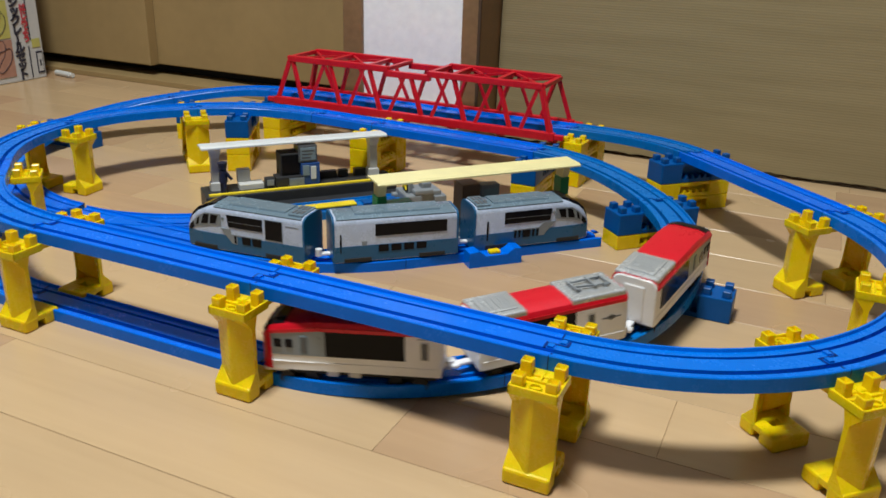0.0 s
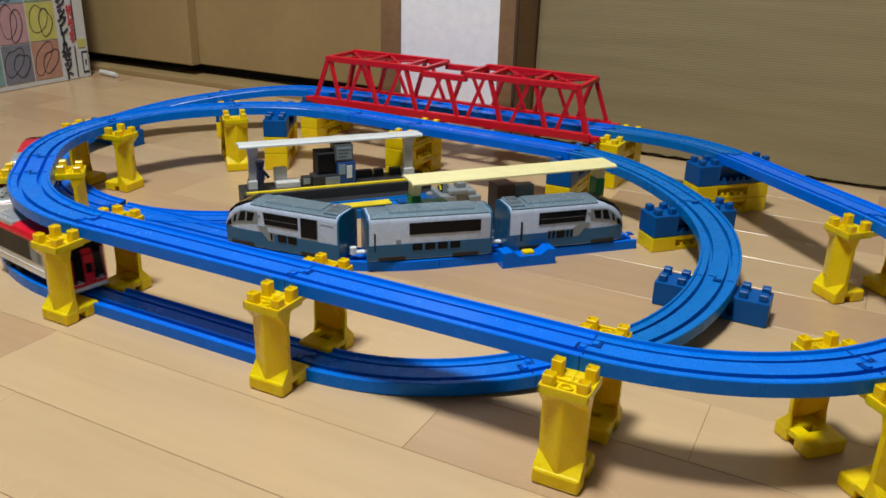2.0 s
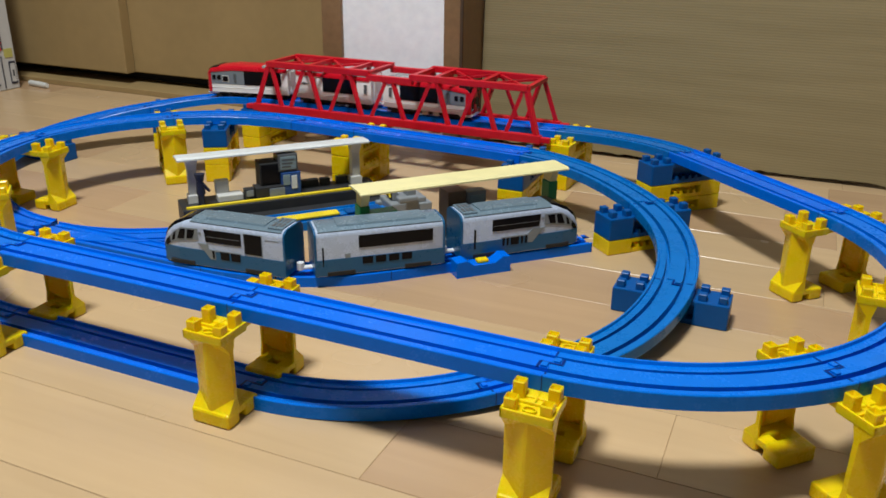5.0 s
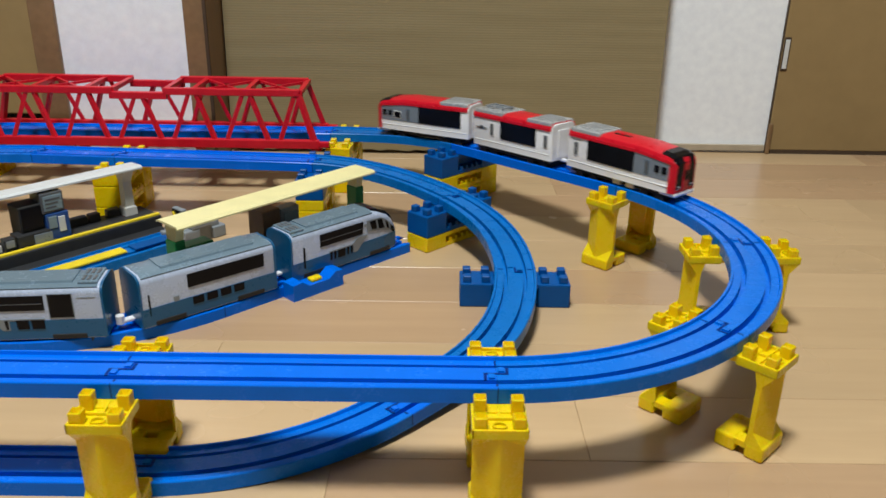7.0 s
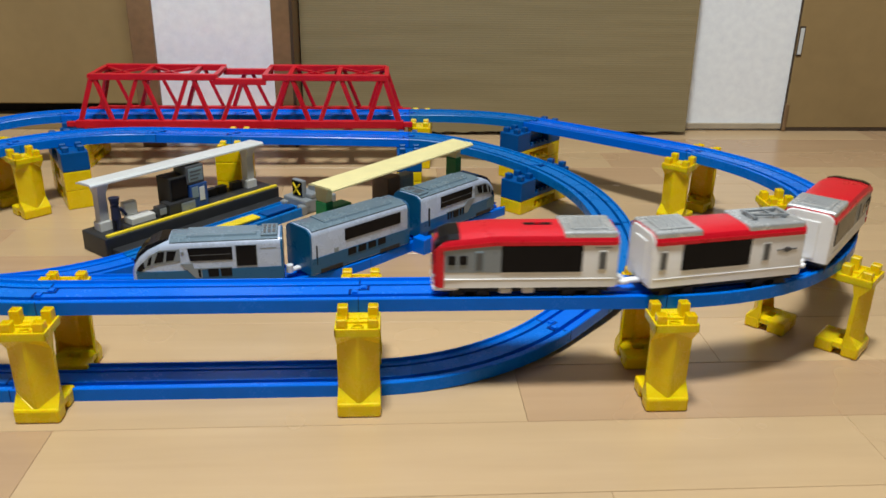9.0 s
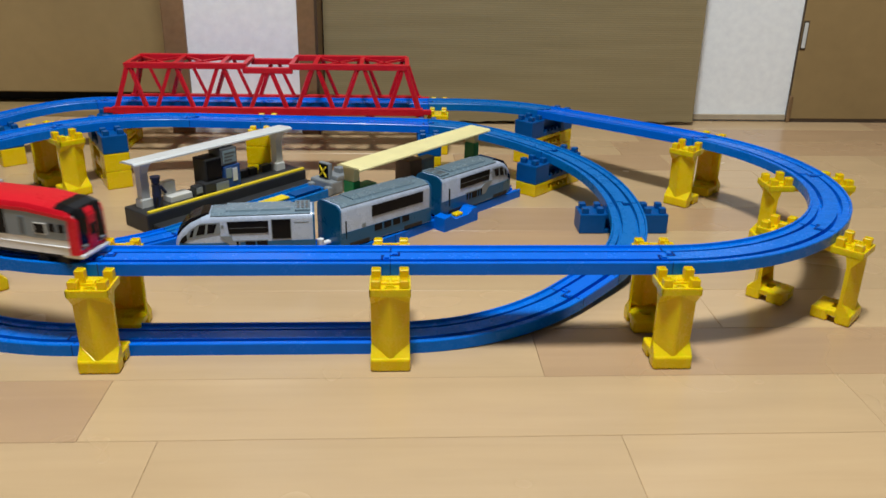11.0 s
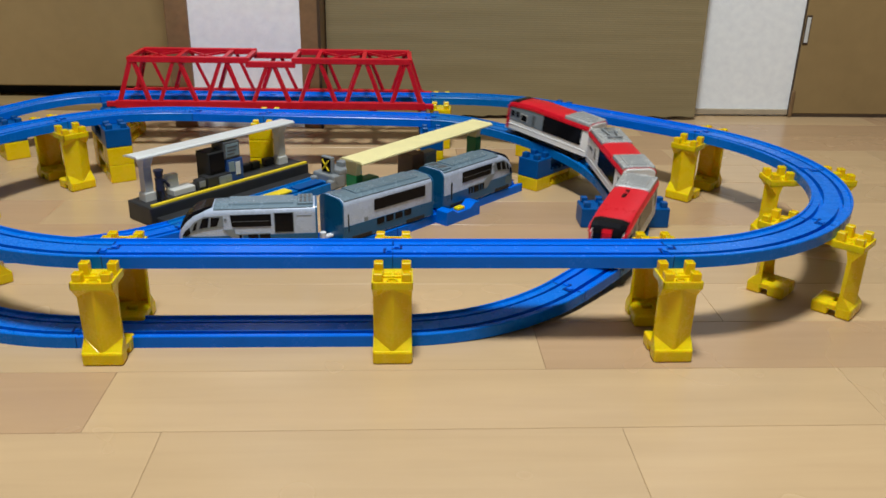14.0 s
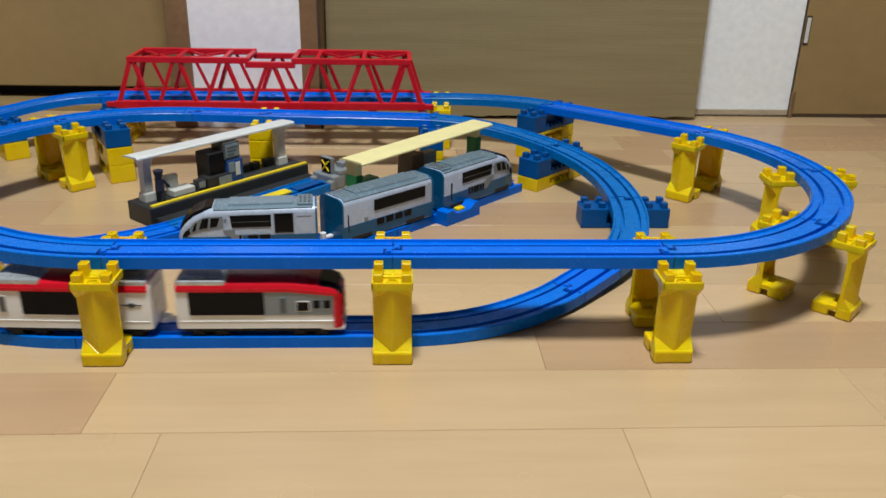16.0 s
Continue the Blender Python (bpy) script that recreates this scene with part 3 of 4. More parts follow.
def build_bridge():
    """Red truss bridge over the two back rails; x along the bridge, origin at its middle on the floor."""
    e = thing("truss_bridge", "red plastic toy truss bridge around the raised back track", "toy bridge", pose(-0.393, 0.597, 0))
    zb, zt, hw, tw = 0.0615, 0.1235, 0.043, 0.036
    bl, tl = 0.214, 0.192
    for sg in (-1, 1):
        side = "bottom_chord"
        part(side, bx(-bl, bl, sg * hw - 0.004, sg * hw + 0.004, zb - 0.0045, zb + 0.0060, 0.001), RED, e)
        part("end_lug", bx(-bl - 0.012, -bl + 0.002, sg * hw - 0.003, sg * hw + 0.003, zb - 0.003, zb + 0.004, 0.001), RED, e)
        part("end_lug", bx(bl - 0.002, bl + 0.012, sg * hw - 0.003, sg * hw + 0.003, zb - 0.003, zb + 0.004, 0.001), RED, e)
        for x0, x1, dz in ((-tl, -0.030, 0.0), (-0.034, 0.034, -0.0055), (0.030, tl, 0.0)):
            part("top_chord", bx(x0, x1, sg * tw - 0.0038, sg * tw + 0.0038, zt - 0.0048 + dz, zt + 0.0034 + dz, 0.0008), RED, e)
        nodes = [(-bl + 0.006, -tl + 0.002), (-0.167, -tl + 0.006), (-0.153, -0.132), (-0.103, -0.124), (-0.089, -0.068), (-0.039, -0.060), (-0.025, -0.004), (0.025, 0.004), (0.039, 0.060), (0.089, 0.068), (0.103, 0.124), (0.153, 0.132), (0.167, tl - 0.006), (bl - 0.006, tl - 0.002)]
        for xb, xt in nodes:
            w = 0.0060 if abs(xb) > 0.2 else 0.0047
            part("diagonal", beam(bmesh.new(), (xb, sg * hw, zb + 0.004), (xt, sg * tw, zt - (0.006 if abs(xt) < 0.03 else 0.002)), w, w), RED, e)
    for x in (-tl, -0.128, -0.064, -0.032, 0.032, 0.064, 0.128, tl):
        part("top_strut", bx(x - 0.003, x + 0.003, -tw, tw, zt - 0.003, zt + 0.002), RED, e)
    for x0 in (-tl, -0.128, 0.064, 0.128):
        x1 = x0 + 0.064
        for a, b in ((-tw, tw), (tw, -tw)):
            part("top_brace", beam(bmesh.new(), (x0, a, zt - 0.001), (x1, b, zt - 0.001), 0.003, 0.003), RED, e)
    for x in (-0.21, -0.14, -0.07, 0.0, 0.07, 0.14, 0.21):
        part("floor_beam", bx(x - 0.006, x + 0.006, -hw, hw, 0.0545, 0.0572), RED, e)


# ---- trains ----
def hull_ring(x, hw, zf, zh, top_r, skirt=0.0, n=5):
    """A cross-section of a carriage: upright sides, rounded shoulders."""
    pts = [(-hw + skirt, zf), (hw - skirt, zf), (hw, zf + 0.006)]
    for i in range(n + 1):
        a = math.pi / 2 * i / n
        pts.append((hw - top_r * (1 - math.cos(a)), zh - top_r * 0.8 * (1 - math.sin(a))))
    for i in range(n + 1):
        a = math.pi / 2 * (n - i) / n
        pts.append((-hw + top_r * (1 - math.cos(a)), zh - top_r * 0.8 * (1 - math.sin(a))))
    pts.append((-hw, zf + 0.006))
    return [(x, v, z) for v, z in pts]


def wheels_under(e, half, label="black toy wheel"):
    for x in (-half * 0.62, half * 0.62):
        bog = part("bogie", bx(x - 0.014, x + 0.014, -0.0105, 0.0105, 0.0030, 0.0095, 0.001), RUBBER, e)
        for dx in (-0.009, 0.009):
            for sg in (-1, 1):
                part("wheel", cyl(bmesh.new(), (x + dx, sg * 0.0118, 0.0055), (x + dx, sg * 0.0158, 0.0055), 0.0055, 14), RUBBER, bog)


def pane(bm, x0, x1, z0, z1, sg, hw, t=0.0006):
    y0, y1 = sorted((sg * (hw - 0.001), sg * (hw + t)))
    return box(bm, x0, x1, y0, y1, z0, z1, 0.0004, 1)


def build_red_car(kind):
    """Red and white carriage; x ahead, origin on the rail's running surface. kind: lead, mid or tail (mirrored lead)."""
    half = 0.0635 if kind != "mid" else 0.0605
    hw = 0.0185
    e = thing("train_carriage", {"lead": "red and white toy express carriage with a black cab face", "mid": "red and white toy express middle carriage", "tail": "red and white toy express end carriage with a black cab face"}[kind], "toy train", pose(0, 0, 0), "red toy train")
    f = -1 if kind == "tail" else 1
    zf, zh = 0.0118, 0.0510
    w_lo, w_hi = 0.0236, 0.0438
    cab = kind != "mid"

    def span(d0, d1):
        """From d0 to d1 behind the front end."""
        return sorted((f * (half - d0), f * (half - d1)))

    if cab:
        st = [(-half, hw - 0.001, zf, zh - 0.001), (-half + 0.0015, hw, zf, zh), (half - 0.040, hw, zf, zh), (half - 0.024, hw, zf, zh - 0.0017), (half - 0.0085, hw - 0.0003, zf, zh - 0.0036), (half - 0.0028, hw - 0.0013, zf, zh - 0.0060), (half, hw - 0.0034, zf + 0.001, zh - 0.0110)]
    else:
        st = [(-half, hw - 0.001, zf, zh - 0.001), (-half + 0.0015, hw, zf, zh), (half - 0.0015, hw, zf, zh), (half, hw - 0.001, zf, zh - 0.001)]
    part("body", loft(bmesh.new(), [[(f * x, y, z) for x, y, z in hull_ring(x, w, z0, z1, 0.0075)] for x, w, z0, z1 in st]), TRAIN_WHITE, e, smooth=True)
    # roof: red skin, with silver ends
    prof = [(-1.02, zh - 0.0070), (-1.02, zh - 0.0040), (-0.93, zh - 0.0012), (-0.60, zh + 0.0007), (0.60, zh + 0.0007), (0.93, zh - 0.0012), (1.02, zh - 0.0040), (1.02, zh - 0.0070), (0.92, zh - 0.0080), (-0.92, zh - 0.0080)]
    nose_ends = [(half - 0.040, 0.0, 1.0), (half - 0.024, -0.0017, 1.0), (half - 0.0085, -0.0036, 0.985), (half - 0.0034, -0.0055, 0.95)]
    if cab:
        run = [(-half + 0.001, 0.0, 1.0)] + nose_ends
        ends = [(88.0, 125.5)]
    else:
        run = [(-half + 0.001, 0.0, 1.0), (half - 0.001, 0.0, 1.0)]
        ends = [(1.5, 37.5), (73.5, 119.5)]
    part("roof", loft(bmesh.new(), [[(f * x, v * hw * k, z + dz) for v, z in prof] for x, dz, k in run]), TRAIN_RED, e, "glossy red roof", smooth=True)
    for d0, d1 in ends:
        a, b = span(d0 / 1000, d1 / 1000)
        unit = part("roof_unit", bx(a, b, -0.0179, 0.0179, zh - 0.0038, zh + 0.0017, 0.0016, 3), ROOF_SILVER, e, "silver roof air unit")
        if cab or d0 < 10:
            part("unit_lid", bx(a + 0.005, b - 0.005, -0.0125, 0.0125, zh + 0.0012, zh + 0.0027, 0.0009, 2), ROOF_SILVER, unit)
            for k in range(5):
                x = a + 0.008 + k * 0.0045
                part("vent_slot", bx(x, x + 0.0013, -0.0100, 0.0100, zh + 0.0024, zh + 0.0029), PLAT_GREY, unit)
        else:
            pan = bmesh.new()
            for yy in (-0.0065, 0.0065):
                beam(pan, (a + 0.010, yy, zh + 0.0036), (b - 0.010, yy * 0.6, zh + 0.0044), 0.0015, 0.0014)
            for u in (0.2, 0.45, 0.8):
                x = a + (b - a) * u
                beam(pan, (x, -0.0085, zh + 0.0040), (x, 0.0085, zh + 0.0040), 0.0016, 0.0014)
            for sx in (0.25, 0.75):
                for yy in (-0.007, 0.007):
                    box(pan, a + (b - a) * sx - 0.0012, a + (b - a) * sx + 0.0012, yy - 0.0012, yy + 0.0012, zh + 0.0010, zh + 0.0040)
            part("pantograph", pan, PLAT_GREY, e, "folded grey pantograph")
    if kind == "lead":
        a, b = span(0.062, 0.082)
        slot = part("switch_slot", bx(a, b, -0.0040, 0.0000, zh - 0.001, zh + 0.0011, 0.0003), BLACK, e, "dark switch slot in the roof")
        part("switch_knob", bx(a + 0.008, a + 0.012, -0.0036, -0.0004, zh, zh + 0.0026, 0.0006), TRAIN_RED, slot, "red switch knob")

    # sides
    def window(name, d0, d1, z0, z1, mat, t=0.0009, label="", frame_mat=None):
        a, b = span(d0 / 1000, d1 / 1000)
        if frame_mat:
            part("window_frame", pane(bmesh.new(), a - 0.0007, b + 0.0007, z0 - 0.0007, z1 + 0.0007, sg, hw, t - 0.0002), frame_mat, e)
        part(name, pane(bmesh.new(), a, b, z0, z1, sg, hw, t), mat, e, label)

    for sg in (-1, 1):
        if cab:
            g1 = 45.0 if kind == "lead" else 59.0
            b1 = 101.5 if kind == "lead" else 117.0
            panel = bmesh.new()
            for stations in (((g1, 0.0, w_hi), (30.0, 0.0, w_hi), (9.0, 0.0003, w_hi - 0.0026)), ((9.0, 0.0003, w_hi - 0.0026), (4.0, 0.0010, w_hi - 0.0040))):
                loft(panel, [[(f * (half - d / 1000), sg * (hw - dy - 0.002), w_lo), (f * (half - d / 1000), sg * (hw - dy + 0.0004), w_lo), (f * (half - d / 1000), sg * (hw - dy + 0.0004), zt), (f * (half - d / 1000), sg * (hw - dy - 0.002), zt)] for d, dy, zt in stations])
            part("cab_side_panel", panel, TRAIN_GREY, e, "grey cab side")
            window("cab_window", 8.0, 13.5, 0.0295, 0.0362, BLACK)
            window("cab_window", 16.0, 21.5, 0.0295, 0.0362, BLACK)
            if kind == "lead":
                window("door_window", 27.5, 32.0, 0.0256, 0.0388, TRAIN_DARKGREY, frame_mat=ROOF_STEEL)
                window("door_window", 113.0, 118.0, 0.0256, 0.0388, TRAIN_DARKGREY, frame_mat=LIGHT_GREY)
                window("door_line", 109.5, 121.5, 0.0412, 0.0417, PLAT_GREY, 0.0006)
            else:
                window("side_window", 24.5, 34.0, 0.0272, 0.0352, BLACK, frame_mat=LIGHT_GREY)
                window("door_window", 42.5, 46.5, 0.0256, 0.0388, TRAIN_DARKGREY, frame_mat=ROOF_STEEL)
            window("window_band", g1, b1, w_lo, w_hi - 0.0002, BLACK, 0.0008, "glossy black window band")
        else:
            window("door_window", 5.5, 10.5, 0.0256, 0.0388, TRAIN_DARKGREY, frame_mat=LIGHT_GREY)
            window("door_window", 87.0, 92.0, 0.0256, 0.0388, TRAIN_DARKGREY, frame_mat=LIGHT_GREY)
            window("window_band", 22.5, 76.5, w_lo, w_hi - 0.0002, BLACK, 0.0008, "glossy black window band")
            mark = bmesh.new()
            y0, y1 = sorted((sg * (hw - 0.001), sg * (hw + 0.0006)))
            for x0, x1, z0, z1 in ((-0.0540, -0.0380, 0.0322, 0.0330), (-0.0490, -0.0430, 0.0314, 0.0338), (-0.0472, -0.0448, 0.0306, 0.0346)):
                box(mark, x0, x1, y0 - 0.00002 * (x1 - x0) / 0.001, y1, z0, z1)
            part("side_mark", mark, TRAIN_DARKGREY, e, "small dark winged mark")
        # the red line under the roof, falling towards the nose
        line = [(-half + 0.002, 0.0, 0.0)] + ([(half - 0.040, 0.0, 0.0), (half - 0.0085, -0.0032, -0.0002), (half - 0.0032, -0.0044, -0.0010)] if cab else [(half - 0.002, 0.0, 0.0)])
        part("sill_stripe", loft(bmesh.new(), [[(f * x, sg * (hw - 0.002 + dy), w_hi - 0.0002 + dz), (f * x, sg * (hw + 0.0010 + dy), w_hi - 0.0002 + dz), (f * x, sg * (hw + 0.0010 + dy), w_hi + 0.0026 + dz), (f * x, sg * (hw - 0.002 + dy), w_hi + 0.0026 + dz)] for x, dz, dy in line]), TRAIN_RED, e, "thin red stripe")
        # low step along the foot of the side
        a, b = span(0.006 if cab else 0.002, 2 * half - 0.002)
        part("side_step", pane(bmesh.new(), a, b, zf + 0.0060, zf + 0.0070, sg, hw, 0.0004), TRAIN_WHITE, e)
    if cab:
        def face_ring(x, w, z0, z1):
            return [(f * x, -w, z0), (f * x, w, z0), (f * x, w * 0.88, z1), (f * x, -w * 0.88, z1)]
        part("cab_face", loft(bmesh.new(), [face_ring(half - 0.008, 0.0172, 0.0150, 0.0466), face_ring(half - 0.002, 0.0164, 0.0150, 0.0446), face_ring(half + 0.0008, 0.0145, 0.0160, 0.0400)]), BLACK, e, "black cab face")
        for sg in (-1, 1):
            edge = bmesh.new()
            loft(edge, [[(f * x, sg * w, 0.0122), (f * x, sg * (w - 0.0014), 0.0122), (f * x, sg * (w - 0.0014) * 0.97, zt), (f * x, sg * w * 0.97, zt - 0.0004)] for x, w, zt in ((half - 0.0056, 0.0188, 0.0440), (half - 0.0022, 0.0181, 0.0425), (half + 0.0009, 0.0158, 0.0385))])
            part("cab_edge", edge, TRAIN_RED, e, "red edge of the cab face")
        part("roof_visor", loft(bmesh.new(), [[(f * x, v * hw * k, z + dz + 0.0007) for v, z in prof if abs(v) < 0.95] for x, dz, k in ((half - 0.0165, -0.0026, 0.96), (half - 0.0085, -0.0036, 0.97), (half - 0.0026, -0.0060, 0.95))]), BLACK, e, "black roof visor")
        part("windscreen", loft(bmesh.new(), [face_ring(half - 0.010, 0.0150, 0.0290, 0.0480), face_ring(half - 0.0018, 0.0138, 0.0280, 0.0452), face_ring(half + 0.0014, 0.0120, 0.0270, 0.0405)]), BLACK, e, "black cab windscreen")
        a, b = sorted((f * (half - 0.003), f * (half + 0.0019)))
        lower = part("cab_door", bx(a, b, -0.0046, 0.0046, 0.0140, 0.0400, 0.0008), TRAIN_RED, e, "red front door")
        upper = bmesh.new()
        loft(upper, [[(f * x, -0.0044, z), (f * x, 0.0044, z), (f * (x - 0.003), 0.0044, z - 0.001), (f * (x - 0.003), -0.0044, z - 0.001)] for x, z in ((half + 0.0017, 0.0398), (half - 0.0010, 0.0450))])
        part("door_head", upper, TRAIN_RED, lower)
        a, b = sorted((f * (half - 0.002), f * (half + 0.0023)))
        part("door_window", bx(a, b, -0.0032, 0.0032, 0.0235, 0.0330, 0.0004), BLACK, lower)
        part("lower_valance", bx(min(f * (half - 0.004), f * (half + 0.0012)), max(f * (half - 0.004), f * (half + 0.0012)), -0.0150, 0.0150, 0.0122, 0.0148, 0.0006), TRAIN_RED, e, "red lower valance")
        for sg in (-1, 1):
            y0, y1 = sorted((sg * 0.0080, sg * 0.0122))
            part("headlight", bx(a, b, y0, y1, 0.0172, 0.0186, 0.0003), PLAT_GREY, e, "small grey headlight")
        a, b = sorted((f * (half - 0.016), f * (half + 0.0022)))
        part("front_skirt", bx(a, b, -0.0160, 0.0160, 0.0084, 0.0121, 0.0014), TRAIN_WHITE, e, "white front skirt")
    # gangway panels on the flat ends
    for x0, x1 in ([(-half - 0.0008, -half + 0.001)] if cab else [(-half - 0.0008, -half + 0.001), (half - 0.001, half + 0.0008)]):
        a, b = sorted((f * x0, f * x1))
        part("gangway_panel", bx(a, b, -0.0085, 0.0085, 0.0140, 0.0440, 0.0006), TRAIN_WHITE, e, "white gangway panel")
    part("underframe", bx(-half + 0.004, half - 0.004, -0.0150, 0.0150, 0.0072, 0.0125, 0.0006), RUBBER, e, "dark underframe")
    if kind == "lead":
        for x in (-0.006, 0.010):
            part("motor_boss", bx(x, x + 0.009, -0.0168, 0.0168, 0.0062, 0.0112, 0.0014), LIGHT_GREY, e, "pale motor boss")
    wheels_under(e, half)
    if kind != "lead":
        hook = bmesh.new()
        box(hook, half - 0.002, half + 0.019, -0.003, 0.003, 0.0095, 0.0125, 0.001)
        cyl(hook, (half + 0.0165, 0, 0.0095), (half + 0.0165, 0, 0.0160), 0.0035, 10)
        box(hook, half + 0.010, half + 0.016, -0.0065, 0.0065, 0.0105, 0.0135, 0.001)
        part("coupler", hook, COUPLER, e, "white plastic coupler")
    for ob in e.children:
        if not ob.name.startswith("bogie"):
            ob.location.z += 0.0018
    return e


def build_blue_car(kind):
    """Silver and blue carriage of the waiting train; the nose points along x for the front one, back for the last."""
    half = 0.066 if kind != "mid" else 0.0610
    hw = 0.0185
    f = -1 if kind == "tail" else 1
    zf, zh = 0.0055, 0.0500
    e = thing("train_carriage", {"lead": "silver and blue toy express carriage with a sloped nose", "mid": "silver and blue toy express double-deck middle carriage", "tail": "silver and blue toy express rear carriage with a sloped nose"}[kind], "toy train", pose(0, 0, 0), "blue toy train")
    if kind == "mid":
        st = [(-half, hw - 0.001, zh - 0.001), (-half + 0.0015, hw, zh), (half - 0.0015, hw, zh), (half, hw - 0.001, zh - 0.001)]
    else:
        st = [(-half, hw - 0.001, zh - 0.001), (-half + 0.0015, hw, zh), (half - 0.036, hw, zh), (half - 0.026, hw - 0.0003, zh - 0.0018), (half - 0.016, hw - 0.0010, zh - 0.0062), (half - 0.008, hw - 0.0025, zh - 0.0132), (half - 0.003, hw - 0.0045, zh - 0.0205), (half, hw - 0.0085, zh - 0.0285)]
    part("body", loft(bmesh.new(), [[(f * x, y, z) for x, y, z in hull_ring(x, w, zf, z, min(0.009, (z - zf) * 0.4))] for x, w, z in st]), TRAIN_SILVER, e, smooth=True)
    # blue lower sides and end wall
    for sg in (-1, 1):
        lo = bmesh.new()
        a = -half + 0.0005
        b = half - (0.004 if kind != "mid" else 0.0005)
        w2 = hw if kind == "mid" else hw - 0.0036
        prism_pts = [(a, hw - 0.004), (b, w2 - 0.004), (b, w2 + 0.0006), (half - 0.022 if kind != "mid" else b - 0.001, hw + 0.0006), (a, hw + 0.0006)]
        prism(lo, [(f * x, sg * y) for x, y in prism_pts], 0.0062, 0.0218)
        part("lower_side", lo, TRAIN_BLUE, e, "blue lower side")
    a, b = sorted((f * (-half - 0.0008), f * (-half + 0.0010)))
    part("end_wall", loft(bmesh.new(), [[(x, y, z) for x, y, z in hull_ring(xx, hw + 0.0004, zf + 0.0005, zh + 0.0003, 0.009)] for xx in (a, b)]), TRAIN_BLUE, e, "blue end wall", smooth=True)
    if kind == "mid":
        part("end_wall", loft(bmesh.new(), [[(x, y, z) for x, y, z in hull_ring(xx, hw + 0.0004, zf + 0.0005, zh + 0.0003, 0.009)] for xx in (half - 0.0010, half + 0.0008)]), TRAIN_BLUE, e, "blue end wall", smooth=True)
    # grey roof strip
    rl = half - (0.035 if kind != "mid" else 0.002)
    rf = bmesh.new()
    prof = [(-0.93, zh - 0.0015), (-0.55, zh + 0.0008), (0.55, zh + 0.0008), (0.93, zh - 0.0015), (0.85, zh - 0.004), (-0.85, zh - 0.004)]
    loft(rf, [[(f * x, v * hw * 0.98, z) for v, z in prof] for x in (-half + 0.003, rl)])
    part("roof", rf, ROOF_STEEL, e, "steel grey roof", smooth=True)
    crown = bmesh.new()
    loft(crown, [[(f * x, v, z) for v, z in ((-0.0118, zh + 0.0002), (-0.0108, zh + 0.0018), (0.0108, zh + 0.0018), (0.0118, zh + 0.0002))] for x in (-half + 0.022, rl - 0.014)])
    part("roof_crown", crown, ROOF_STEEL, e, "raised roof middle")
    if kind != "mid":
        unit = part("roof_unit", bx(*sorted((f * (-half + 0.003), f * (-half + 0.018))), -0.0140, 0.0140, zh - 0.0030, zh + 0.0016, 0.0008), ROOF_STEEL, e)
        for k in range(3):
            a, b = sorted((f * (-half + 0.0050 + k * 0.0042), f * (-half + 0.0075 + k * 0.0042)))
            for y in (-0.0105, 0.0015):
                part("roof_vent", bx(a, b, y, y + 0.0090, zh + 0.0012, zh + 0.0021, 0.0003), TRAIN_DARKGREY, unit)
    for sg in (-1, 1):
        if kind == "mid":
            part("window_band", pane(bmesh.new(), -0.021, 0.050, 0.0305, 0.0425, sg, hw), BLACK, e, "black upper window band")
            for k in range(4):
                x = -0.018 + k * 0.0125
                part("window", pane(bmesh.new(), x, x + 0.0100, 0.0145, 0.0215, sg, hw, 0.0011), BLACK, e)
            part("side_slot", pane(bmesh.new(), -half + 0.006, -half + 0.0075, 0.0150, 0.0340, sg, hw, 0.0008), BLACK, e)
            part("grille", pane(bmesh.new(), -0.034, -0.029, 0.0215, 0.0265, sg, hw, 0.0005), TRAIN_GREY, e)
        else:
            def patch(name, pts, t, mat, label=""):
                """A thin plate on the side, its corners given behind the nose and above the rail."""
                def skin(d):
                    return float(np.interp(d, [3, 8, 16, 26, 36], [hw - 0.0045, hw - 0.0025, hw - 0.0010, hw - 0.0003, hw]))
                part(name, loft(bmesh.new(), [[(f * (half - d / 1000), sg * (skin(d) + dy), z / 1000) for d, z in pts] for dy in (-0.0022, t)]), mat, e, label)

            b0, b1 = (50.0, 88.5) if kind == "tail" else (48.0, 100.0)
            patch("window_band", [(b0, 42.8), (b0 + 1.5, 30.6), (b1, 30.6), (b1, 42.8)], 0.0006, BLACK, "black upper window band")
            patch("band_rail", [(b0 + 2, 36.4), (b0 + 2, 35.9), (b1 - 1.5, 35.9), (b1 - 1.5, 36.4)], 0.0009, TRAIN_DARKGREY)
            if kind == "tail":
                patch("window_frame", [(91.2, 44.0), (91.2, 23.4), (110.2, 23.4), (110.2, 44.0)], 0.0004, TRAIN_GREY)
                patch("door_window", [(92, 43.4), (92, 24.2), (109.4, 24.2), (109.4, 43.4)], 0.0008, BLACK, "tall black window")
                patch("side_line", [(113, 40.5), (113, 40.0), (127, 40.0), (127, 40.5)], 0.0003, TRAIN_GREY)
            else:
                patch("side_slot", [(117.5, 35), (117.5, 15), (119.2, 15), (119.2, 35)], 0.0008, BLACK)
            lows = ((57.5, 60.0), (66.0, 75.5), (77.0, 87.0)) if kind == "tail" else ((62.0, 64.5), (66.5, 69.0), (71.0, 80.0), (82.0, 84.5), (86.5, 89.0))
            for d0, d1 in lows:
                patch("window", [(d0, 22.6), (d0 + 0.6, 15.0), (d1, 15.0), (d1, 22.6)], 0.0011, BLACK)
